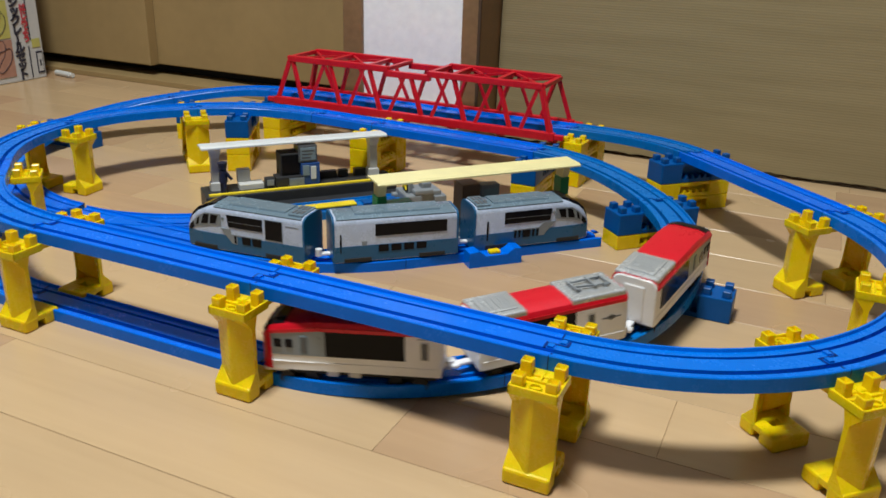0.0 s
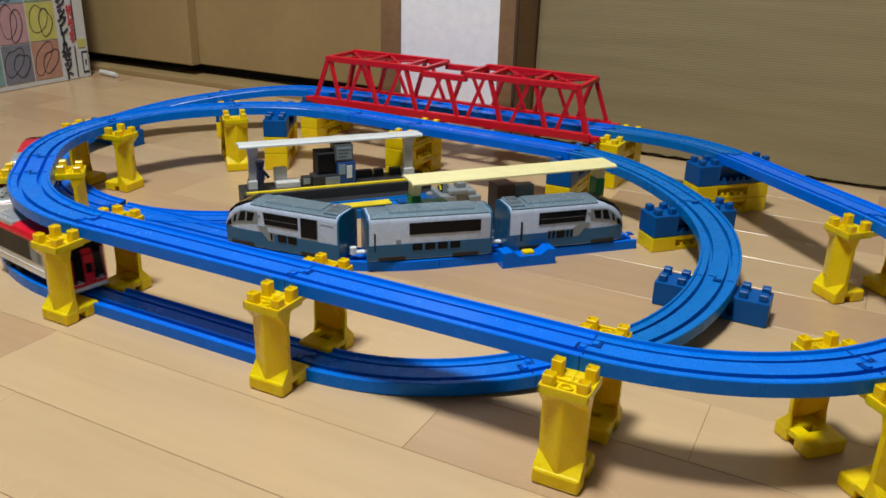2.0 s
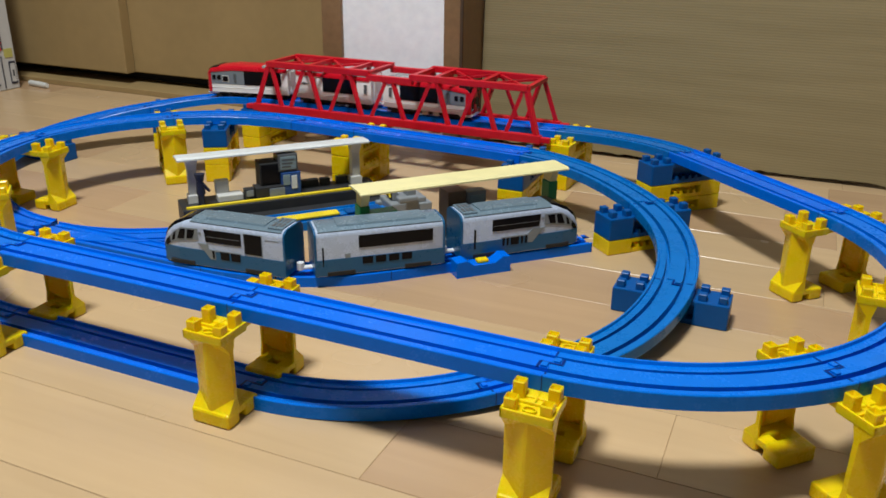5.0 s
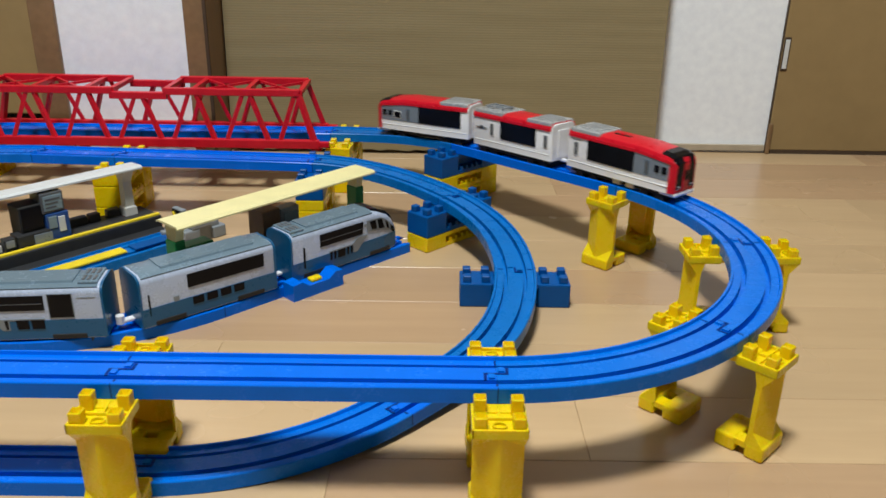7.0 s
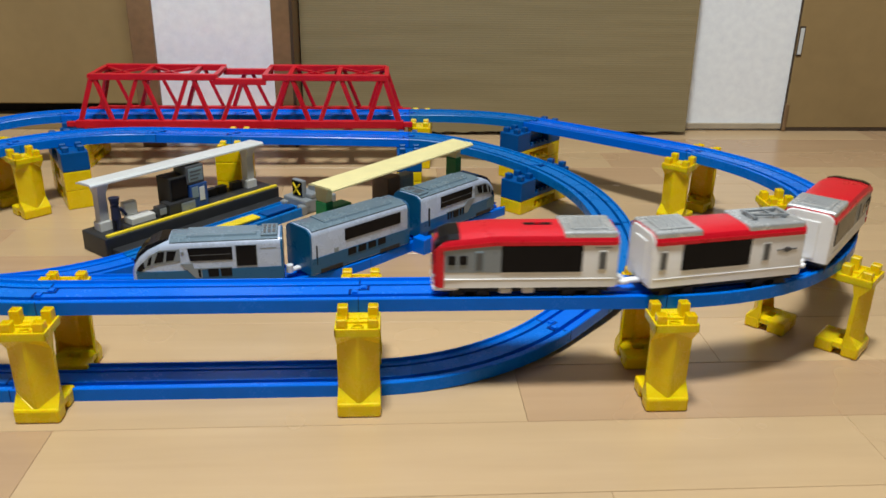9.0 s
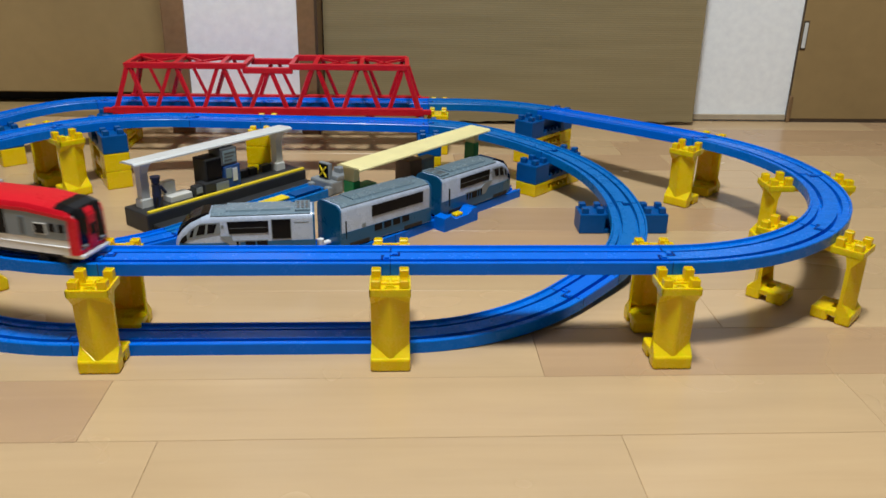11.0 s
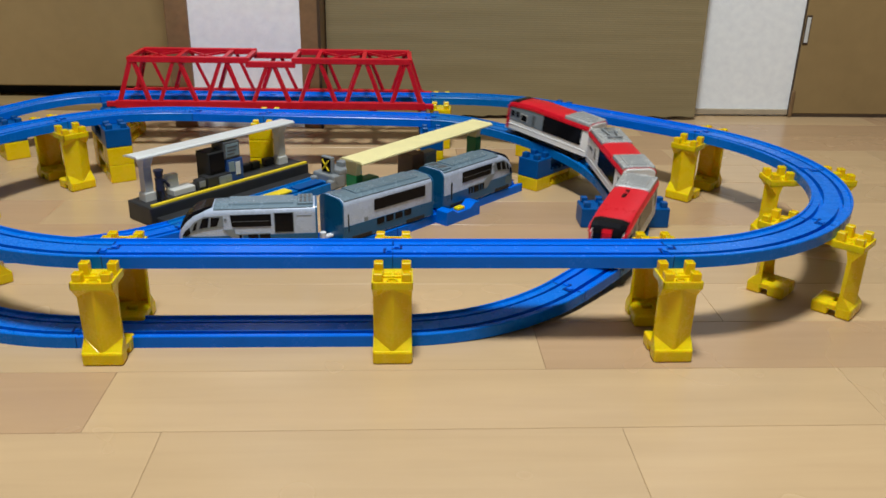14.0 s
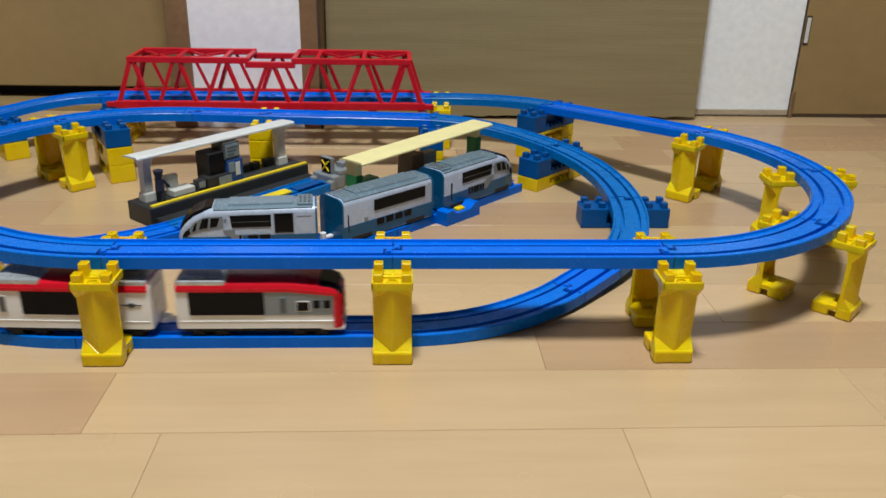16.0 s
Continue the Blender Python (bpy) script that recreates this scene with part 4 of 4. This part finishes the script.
            if kind == "tail":
                patch("side_flash", [(43.0, 28.6), (53.5, 28.6), (54.5, 23.6), (87.5, 23.6), (87.5, 22.4), (61.0, 22.4), (61.0, 14.0), (55.5, 14.0)], 0.0008, TRAIN_GREY, "grey slanted flash")
            else:
                patch("side_flash", [(43.5, 29.0), (56.0, 29.0), (62.0, 23.8), (90.0, 23.8), (90.0, 22.6), (61.5, 22.6), (61.5, 15.0), (56.0, 15.0)], 0.0008, TRAIN_GREY, "grey slanted flash")
            # grey slanted cab band with three panes, and the dark lamp corner below the windscreen
            strip = bmesh.new()
            rings = []
            for d in (8.5, 11, 14, 17, 20, 23, 26, 30, 36, 43.5):
                hi = float(np.interp(d, [8.5, 10.5, 17, 26, 43.5], [27.0, 30.0, 37.0, 42.0, 42.6])) / 1000
                lo = float(np.interp(d, [8.5, 14, 24, 43.5], [25.6, 25.4, 28.6, 31.4])) / 1000
                y = float(np.interp(d, [3, 8, 16, 26, 36], [hw - 0.0045, hw - 0.0025, hw - 0.0010, hw - 0.0003, hw]))
                rings.append([(f * (half - d / 1000), sg * (y - 0.002), lo), (f * (half - d / 1000), sg * (y + 0.0005), lo), (f * (half - d / 1000), sg * (y + 0.0005), hi), (f * (half - d / 1000), sg * (y - 0.002), hi)])
            part("cab_band", loft(strip, rings), TRAIN_GREY, e, "grey cab window band")
            for pts in ([(40.5, 41.0), (32.5, 41.0), (31.0, 31.6), (37.5, 32.4)], [(30.5, 41.0), (24.5, 40.2), (20.5, 30.0), (28.5, 31.2)], [(19.5, 37.0), (16.5, 34.6), (14.0, 27.6), (17.5, 28.8)]):
                patch("cab_window", pts, 0.0008, BLACK, "black cab window")
            patch("lamp_corner", [(11.5, 31.0), (7.0, 27.0), (4.2, 22.2), (8.5, 22.2), (12.0, 25.0)], 0.0008, BLACK, "dark lamp corner")
            part("emblem", cyl(bmesh.new(), (f * (half - 0.0455), sg * (hw - 0.001), 0.0385), (f * (half - 0.0455), sg * (hw + 0.0005), 0.0385), 0.0014, 14), TRAIN_GREY, e, "small round emblem")
    if kind != "mid":
        bm = bmesh.new()
        stw = [(half - 0.0340, 0.0128, zh - 0.0002), (half - 0.0260, 0.0150, zh - 0.0017), (half - 0.0160, 0.0148, zh - 0.0060), (half - 0.0080, 0.0134, zh - 0.0129), (half - 0.0024, 0.0108, zh - 0.0208)]
        loft(bm, [[(f * x, -w, z - 0.002), (f * x, w, z - 0.002), (f * x, w * 0.9, z + 0.0012), (f * x, -w * 0.9, z + 0.0012)] for x, w, z in stw])
        part("windscreen", bm, BLACK, e, "black sloped windscreen")
    part("underframe", bx(-half + 0.005, half - 0.008, -0.0150, 0.0150, 0.0042, 0.0070, 0.0006), RUBBER, e, "dark underframe")
    for sg in (-1, 1):
        for xc in (-half * 0.62, half * 0.58):
            # no cutout: a black plate on the side paints the opening's shade
            part("wheel_opening_shade", pane(bmesh.new(), xc - 0.013, xc + 0.013, 0.0055, 0.0098, sg, hw, 0.0011), RUBBER, e, "black plate painting the shade of a wheel opening")
    wheels_under(e, half)
    if kind != "tail":
        hook = bmesh.new()
        box(hook, -half - 0.013, -half + 0.002, -0.003, 0.003, 0.0075, 0.0105, 0.001)
        cyl(hook, (-half - 0.0115, 0, 0.0075), (-half - 0.0115, 0, 0.0145), 0.0035, 10)
        part("coupler", hook, COUPLER, e, "white plastic coupler")
    return e


def car_pose(way, s, wheelbase, closed=False):
    """The pose of a carriage whose middle is at s, riding on two bogies."""
    def place(v):
        if closed:
            v = v % way.length
        p, _ = way.at(v)
        return p + Vector((0, 0, 0.0040))
    a, b = place(s - wheelbase / 2), place(s + wheelbase / 2)
    x = (b - a).normalized()
    y = Vector((0, 0, 1)).cross(x).normalized()
    z = x.cross(y)
    m = Matrix((x, y, z)).transposed().to_4x4()
    m.translation = (a + b) / 2
    return m


def build_blue_train():
    for kind, s in (("tail", 0.170 + 0.066), ("mid", 0.3775), ("lead", 0.588 - 0.066)):
        build_blue_car(kind).matrix_world = Matrix.Translation((0, 0, 0.002)) @ car_pose(SIDING, s + 0.0005, 0.075)


# ---- station ----
def build_station():
    base = Matrix.Translation((-0.432, 0.216, 0)) @ Matrix.Rotation(STATION_TURN, 4, "Z")
    r = thing("station_rail", "blue toy rail with a long yellow strip beside the platform", "toy rail", base @ pose(0, 0.0176, 0), "siding rails")
    sec = rail_section()
    part("rail_body", loft(bmesh.new(), [[(x, v, z) for v, z in sec] for x in (-0.004, 0.208)]), RAIL_TEAL, r)
    part("yellow_strip", bx(0.055, 0.150, -0.0070, 0.0070, 0.0086, 0.0112, 0.0008), STRIPE_YELLOW, r, "long yellow strip")
    part("sleeper_panel", bx(0.158, 0.200, -0.0075, 0.0075, 0.0086, 0.0105, 0.0006), BLOCK_BLUE, r)
    # buffer with a small crossing sign
    b = thing("buffer_stop", "grey toy buffer stop with a small yellow and black sign", "buffer stop", base @ pose(0.206, 0.0176, 0))
    bm = bmesh.new()
    box(bm, 0.0, 0.020, -0.019, 0.019, 0.0, 0.017, 0.002)
    box(bm, -0.006, 0.010, -0.019, -0.010, 0.0, 0.012, 0.002)
    box(bm, -0.006, 0.010, 0.010, 0.019, 0.0, 0.012, 0.002)
    part("buffer_body", bm, PLAT_GREY, b)
    for x0, x1, y0, y1, z0, z1 in ((0.010, 0.034, -0.019, 0.006, 0.0165, 0.0225), (0.018, 0.046, -0.014, 0.014, 0.0, 0.0190), (0.022, 0.034, -0.012, 0.000, 0.0185, 0.0290), (0.036, 0.052, -0.017, 0.003, 0.0, 0.0130)):
        part("buffer_block", bx(x0, x1, y0, y1, z0, z1, 0.0015), PLAT_GREY, b)
    part("sign_board", bx(0.006, 0.012, -0.009, 0.009, 0.017, 0.0375, 0.001), PLAT_GREY, b, "grey sign board")
    part("sign_face", bx(0.0052, 0.0062, -0.0078, 0.0078, 0.0185, 0.0360, 0.0003), BLACK, b, "black sign face")
    cross = bmesh.new()
    for s2 in (-1, 1):
        beam(cross, (0.0050, -0.0055, 0.0270 - s2 * 0.0065), (0.0050, 0.0055, 0.0270 + s2 * 0.0065), 0.0030, 0.0012)
    part("sign_cross", cross, STRIPE_YELLOW, b, "yellow cross")
    # the charcoal platform
    p = thing("station_platform", "charcoal toy platform with a yellow edge line and white roof", "toy station", base)
    part("platform_base", bx(-0.012, 0.214, 0.052, 0.096, 0.0, 0.0215, 0.0015), DARK, p)
    part("platform_step", bx(-0.006, 0.212, 0.0368, 0.0525, 0.0, 0.0100, 0.0012), DARK, p)
    part("edge_line", bx(-0.008, 0.213, 0.0535, 0.0580, 0.0210, 0.0238, 0.0006), STRIPE_YELLOW, p, "yellow edge line")
    for u in (0.004, 0.192):
        post = bmesh.new()
        loft(post, [[(u - w, 0.080 - d, z), (u + w, 0.080 - d, z), (u + w, 0.080 + d, z), (u - w, 0.080 + d, z)] for w, d, z in ((0.0068, 0.0065, 0.0212), (0.0066, 0.0062, 0.0300), (0.0048, 0.0048, 0.0315), (0.0046, 0.0046, 0.0590), (0.0056, 0.0075, 0.0660), (0.0060, 0.0110, 0.0718))])
        part("roof_post", post, LIGHT_GREY, p, "light grey roof post")
    roof = bmesh.new()
    prof = [(0.0655, 0.0735), (0.0680, 0.0752), (0.0890, 0.0738), (0.0930, 0.0722), (0.0930, 0.0705), (0.0890, 0.0718), (0.0680, 0.0730), (0.0655, 0.0718)]
    loft(roof, [[(u, v, z) for v, z in prof] for u in (-0.012, 0.206)])
    part("roof", roof, ROOF_WHITE, p, "white canopy roof")
    kiosk = part("kiosk", bx(0.0760, 0.0985, 0.0660, 0.0900, 0.0212, 0.0600, 0.001), RUBBER, p, "dark kiosk column")
    part("kiosk_niche", bx(0.0775, 0.0970, 0.0650, 0.0662, 0.0370, 0.0585, 0.0004), BLACK, kiosk, "black niche")
    part("kiosk_face", bx(0.0970, 0.1190, 0.0640, 0.0880, 0.0490, 0.0690, 0.0008), TRAIN_DARKGREY, kiosk, "dark sign panel")
    part("kiosk_face", bx(0.0990, 0.1170, 0.0632, 0.0642, 0.0515, 0.0665, 0.0003), POSTER_PALE, kiosk, "pale picture on the sign")
    for k, z in enumerate((0.0540, 0.0580, 0.0620)):
        part("print_bar", bx(0.1005, 0.1110 + 0.002 * k, 0.0629, 0.0634, z, z + 0.0016), TRAIN_DARKGREY, kiosk)
    part("kiosk_face", bx(0.0990, 0.1215, 0.0630, 0.0860, 0.0212, 0.0480, 0.0008), POSTER_BLUE, kiosk, "blue poster panel")
    part("kiosk_face", bx(0.1010, 0.1090, 0.0622, 0.0634, 0.0335, 0.0455, 0.0004), POSTER_PALE, kiosk, "pale poster")
    part("kiosk_face", bx(0.1105, 0.1170, 0.0622, 0.0634, 0.0285, 0.0440, 0.0004), ROOF_WHITE, kiosk, "white poster")
    part("vending_counter", bx(0.0690, 0.1010, 0.0600, 0.0780, 0.0212, 0.0345, 0.0008), DARK, p, "charcoal counter")
    part("counter_front", bx(0.0840, 0.1015, 0.0590, 0.0602, 0.0225, 0.0325, 0.0004), TRAIN_GREY, p, "grey counter front")
    bench = bmesh.new()
    box(bench, 0.0280, 0.0560, 0.0660, 0.0820, 0.0212, 0.0285, 0.001)
    box(bench, 0.0280, 0.0430, 0.0780, 0.0860, 0.0280, 0.0430, 0.001)
    part("bench", bench, LIGHT_GREY, p, "pale grey platform bench")
    bin_b = part("bin", bx(0.0570, 0.0680, 0.0620, 0.0720, 0.0212, 0.0340, 0.0010), DARK, p, "small charcoal bin")
    part("bin_face", bx(0.0585, 0.0665, 0.0613, 0.0622, 0.0255, 0.0325, 0.0003), PLAT_GREY, bin_b)
    for u0, u1 in ((0.124, 0.148), (0.150, 0.162), (0.170, 0.184)):
        part("back_seat", bx(u0, u1, 0.082, 0.090, 0.0212, 0.0300, 0.001), DARK, p)
    # figurine in one mesh
    fig = bmesh.new()
    cyl(fig, (0, -0.0022, 0.0), (0, -0.0022, 0.014), 0.0026, 10)
    cyl(fig, (0, 0.0026, 0.0), (0, 0.0026, 0.014), 0.0026, 10)
    cyl(fig, (0, 0, 0.0135), (0, 0, 0.0265), 0.0050, 12, 0.0042)
    cyl(fig, (0.001, -0.0050, 0.0250), (0.0065, -0.0070, 0.0165), 0.0017, 8)
    cyl(fig, (0.001, 0.0050, 0.0250), (0.0065, 0.0070, 0.0165), 0.0017, 8)
    bmesh.ops.create_uvsphere(fig, u_segments=12, v_segments=8, radius=0.0046, matrix=Matrix.Translation((0, 0, 0.0305)))
    cyl(fig, (0, 0, 0.0325), (0, 0, 0.0358), 0.0050, 12, 0.0055)
    ob = new("figurine", finish(fig, "figurine", NAVY, True))
    ob.matrix_world = base @ pose(0.010, 0.0640, 0.0215, 0, 0, 20)
    tagged(ob, "small plain dark navy toy figurine standing on the platform", "toy figurine")
    # the cream-roofed platform
    q = thing("small_platform", "grey toy platform with a cream roof on green posts", "toy station", base)
    part("platform_base", bx(0.125, 0.350, -0.120, -0.080, 0.0, 0.0160, 0.0012), PLAT_GREY, q)
    roof = bmesh.new()
    prof = [(-0.1285, 0.0768), (-0.1260, 0.0785), (-0.0985, 0.0785), (-0.0950, 0.0770), (-0.0950, 0.0755), (-0.0985, 0.0765), (-0.1260, 0.0766), (-0.1285, 0.0753)]
    loft(roof, [[(u, v, z) for v, z in prof] for u in (0.126, 0.356)])
    part("roof", roof, ROOF_CREAM, q, "cream canopy roof")
    for u in (0.1345, 0.3460):
        br = bmesh.new()
        loft(br, [[(u - 0.0035 + k, -0.1135, z), (u + 0.0045 + k, -0.1135, z), (u + 0.0045 + k, -0.1010 + 2 * k, z), (u - 0.0035 + k, -0.1010 + 2 * k, z)] for k, z in ((0.0, 0.0585), (0.001, 0.064), (0.003, 0.0768))])
        part("roof_post", br, ROOF_CREAM, q, "cream upper bracket")
        part("roof_post", bx(u - 0.0048, u + 0.0058, -0.1150, -0.1000, 0.0158, 0.0600, 0.001), GREEN, q, "green lower post")
    kiosk = part("kiosk", bx(0.225, 0.245, -0.112, -0.088, 0.0158, 0.062, 0.001), BROWN, q, "brown kiosk")
    part("kiosk_face", bx(0.246, 0.268, -0.112, -0.100, 0.0158, 0.060, 0.001), PLAT_GREY, kiosk, "grey vending cabinet")
    part("kiosk_face", bx(0.249, 0.265, -0.1130, -0.1118, 0.042, 0.056, 0.0004), POSTER_PALE, kiosk, "pale display window")
    part("bench", bx(0.143, 0.172, -0.110, -0.094, 0.0158, 0.0500, 0.002), GREEN, q, "dark green tall bench")
    part("bench_back", bx(0.174, 0.205, -0.092, -0.088, 0.0250, 0.036, 0.001), PLAT_GREY, q, "grey bench back")


# ---- loose things by the wall ----
def letter(ch, size, at, mat, parent, upright):
    """One printed letter on the face that looks along x; upright turns a long dash to stand."""
    cu = bpy.data.curves.new("print_letter", "FONT")
    cu.body, cu.size, cu.align_x, cu.align_y = ch, size, "CENTER", "CENTER"
    cu.extrude, cu.offset, cu.resolution_u = 0.0004, size * 0.05, 3
    tmp = new("print_letter", cu)
    me = bpy.data.meshes.new_from_object(tmp.evaluated_get(bpy.context.evaluated_depsgraph_get()))
    bpy.data.objects.remove(tmp)
    me.materials.clear()
    me.materials.append(mat)
    ob = new("print_letter", me)
    ob.parent = parent
    turn = Matrix.Rotation(radians(90), 4, "Z") @ Matrix.Rotation(radians(90), 4, "X")
    if upright:
        turn = turn @ Matrix.Rotation(radians(90), 4, "Z")
    ob.matrix_local = Matrix.Translation(at) @ turn
    return ob


def build_clutter():
    b = thing("toy_box", "printed toy track set box standing on the floor", "cardboard box", pose(-1.275, 0.722, 0))
    part("carton", bx(-0.075, 0.0, -0.60, 0.0, 0.0, 0.36, 0.002), PAPER, b)
    wide, cell = 0.062, 0.071
    hues = ((3, 1, 5, 6), (2, 0, 6, 4), (4, 5, 2, 6), (5, 6, 4, 2))
    for i in range(4):
        for j in range(4):
            y1 = -0.068 - i * wide
            z0 = 0.012 + j * cell
            panel = part("picture_panel", bx(0.0002, 0.0012, y1 - wide + 0.003, y1, z0, z0 + cell - 0.003), PRINTS[hues[i][j]], b)
            for lobe, (oy, oz, rr0) in enumerate(((-0.006, 0.003, 0.027), (0.009, -0.004, 0.023))):
                bm = bmesh.new()
                n = 26
                pts = []
                for k in range(n):
                    a = 2 * math.pi * k / n
                    rr = rr0 * (1 + 0.22 * math.sin(2 * a + i + j * 2 + lobe) + 0.08 * math.sin(3 * a + j))
                    pts.append(Vector((0.0014 + 0.0004 * lobe, y1 - wide / 2 + oy + 0.6 * rr * math.cos(a) + 0.25 * rr * math.sin(a), z0 + cell / 2 + oz + 1.05 * rr * math.sin(a))))
                for k in range(n):
                    beam(bm, pts[k], pts[(k + 1) % n], 0.0011, 0.0008)
                part("track_drawing", bm, PRINT_DARK, panel, "dark drawn loop of track")
    # title set downwards, one letter below another
    for k, ch in enumerate("シックレールセット"):
        letter(ch, 0.0225, Vector((0.0011, -0.052, 0.146 - k * 0.0168)), PRINT_DARK, b, ch == "ー")
    for k, ch in enumerate("はじめよう"):
        letter(ch, 0.0150, Vector((0.0011, -0.034, 0.134 - k * 0.0142)), PRINT_RED, b, False)
    part("print_bar", bx(0.0002, 0.0013, -0.018, -0.004, 0.010, 0.052), PRINT_DARK, b, "dark printed frame")
    part("print_bar", bx(0.0010, 0.0016, -0.0160, -0.0055, 0.014, 0.048), PAPER, b, "white field in the frame")
    part("print_bar", bx(0.0014, 0.0019, -0.0125, -0.0090, 0.024, 0.036), PRINT_DARK, b)
    part("print_line", bx(0.0002, 0.0013, -0.0275, -0.0255, 0.075, 0.230), PRINT_DARK, b, "thin black rule")
    part("print_line", bx(0.0002, 0.0013, -0.0330, -0.0310, 0.004, 0.064), PRINT_DARK, b, "thin black rule")
    part("print_bar", bx(0.0002, 0.0013, -0.024, -0.006, 0.060, 0.076), PRINTS[1], b, "yellow print patch")
    c = bmesh.new()
    cyl(c, (-0.024, 0, 0.0055), (0.020, 0, 0.0055), 0.0055, 14)
    cyl(c, (0.020, 0, 0.0055), (0.028, 0, 0.0055), 0.0042, 14)
    ob = new("tube", finish(c, "tube", LIGHT_GREY, True))
    ob.matrix_world = pose(-1.250, 0.742, 0, 0, 0, -8)
    tagged(ob, "small pale plastic tube lying on the floor", "tube")


# ---- floor boards ----
def build_floor():
    sub = new("floor", finish(bx(FX0 - 0.1, FX1 + 0.1, FY0 - 0.1, 0.93, -0.06, -0.004), "floor", SEAM))
    tagged(sub, "pale lacquered wooden board floor", "floor", kind="structure")
    rng = random.Random(11)
    tones = random.Random(5)
    width = 0.0768
    k = math.floor((FY0 + 0.0545) / width)
    y = -0.0545 + k * width
    ends = {-1: -0.424, -2: -0.371, 0: -0.101, -3: 0.02}
    meshes = {}
    while y < 0.93:
        row = round((y + 0.0545) / width)
        anchor = ends.get(row, rng.uniform(-0.45, 0.45))
        cuts = [anchor]
        while cuts[-1] < FX1 + 0.1:
            cuts.append(cuts[-1] + (0.31 if row in (-2,) and len(cuts) == 1 else 0.552 if row == -1 and len(cuts) == 1 else rng.choice((0.303, 0.40, 0.455, 0.55, 0.606))))
        while cuts[0] > FX0 - 0.1:
            cuts.insert(0, cuts[0] - 0.606 if row == 0 and cuts[0] > -0.7 else cuts[0] - rng.choice((0.303, 0.40, 0.455, 0.55, 0.606)))
        for a, b in zip(cuts, cuts[1:]):
            rosy = (row, round(a < anchor)) in ((-1, 1), (0, 0)) or (row not in (-1, -2) and tones.random() < 0.33)
            L = (round(b - a, 3), rosy)
            if L not in meshes:
                bm = bmesh.new()
                key, L = L, L[0]
                g = 0.00018
                c = 0.0004
                h = 0.00006
                prism(bm, [(h, g), (L - h, g), (L - h, width - g), (h, width - g)], -0.0041, -c)
                loft(bm, [[(h, g, -c), (L - h, g, -c), (L - h, width - g, -c), (h, width - g, -c)], [(h + c, g + c, 0), (L - h - c, g + c, 0), (L - h - c, width - g - c, 0), (h + c, width - g - c, 0)]])
                L = key
                meshes[L] = finish(bm, "board", FLOOR_ROSE if rosy else FLOOR_WOOD)
            ob = new("board", meshes[L])
            ob.parent = sub
            ob.location = (a, y, 0)
        y += width


# ---- motion ----
NOSE = [(0.0, -0.005), (1.5, 0.468), (2.0, 0.635), (2.4, 0.775), (2.8, 0.893), (3.2, 1.005), (5.5, 1.659), (6.4, 1.925), (7.0, 2.108), (7.5, 2.262), (8.0, 2.408), (8.5, 2.564), (9.0, 2.717), (9.2, 2.779), (12.0, 3.758), (12.5, 3.952), (13.2, 4.214), (13.6, 4.390), (14.2, 4.630), (14.5, 4.732), (16.0, 5.227)]


def nose_at(t):
    """How far the train's nose has come along the loop, gliding through the known places."""
    ts, ss = [a for a, _ in NOSE], [b for _, b in NOSE]
    i = min(max(int(np.searchsorted(ts, t)) - 1, 0), len(ts) - 2)
    sl = []
    for k in (i, i + 1):
        a, b = max(k - 1, 0), min(k + 1, len(ts) - 1)
        sl.append((ss[b] - ss[a]) / (ts[b] - ts[a]))
    L = ts[i + 1] - ts[i]
    u = (t - ts[i]) / L
    return (2 * u**3 - 3 * u**2 + 1) * ss[i] + (u**3 - 2 * u**2 + u) * L * sl[0] + (-2 * u**3 + 3 * u**2) * ss[i + 1] + (u**3 - u**2) * L * sl[1]


def motions():
    for car, back in ((red_cars[0], 0.0625), (red_cars[1], 0.2055), (red_cars[2], 0.3475)):
        rows = []
        for k in range(0, 161):
            t = k / 10
            rows.append((t, car_pose(LOOP, nose_at(t) - back, 0.075, True)))
        walk(car, rows)


build_room()
build_rails()
build_supports()
build_bridge()
build_blue_train()
build_station()
build_clutter()
build_floor()
red_cars = [build_red_car("lead"), build_red_car("mid"), build_red_car("tail")]
motions()
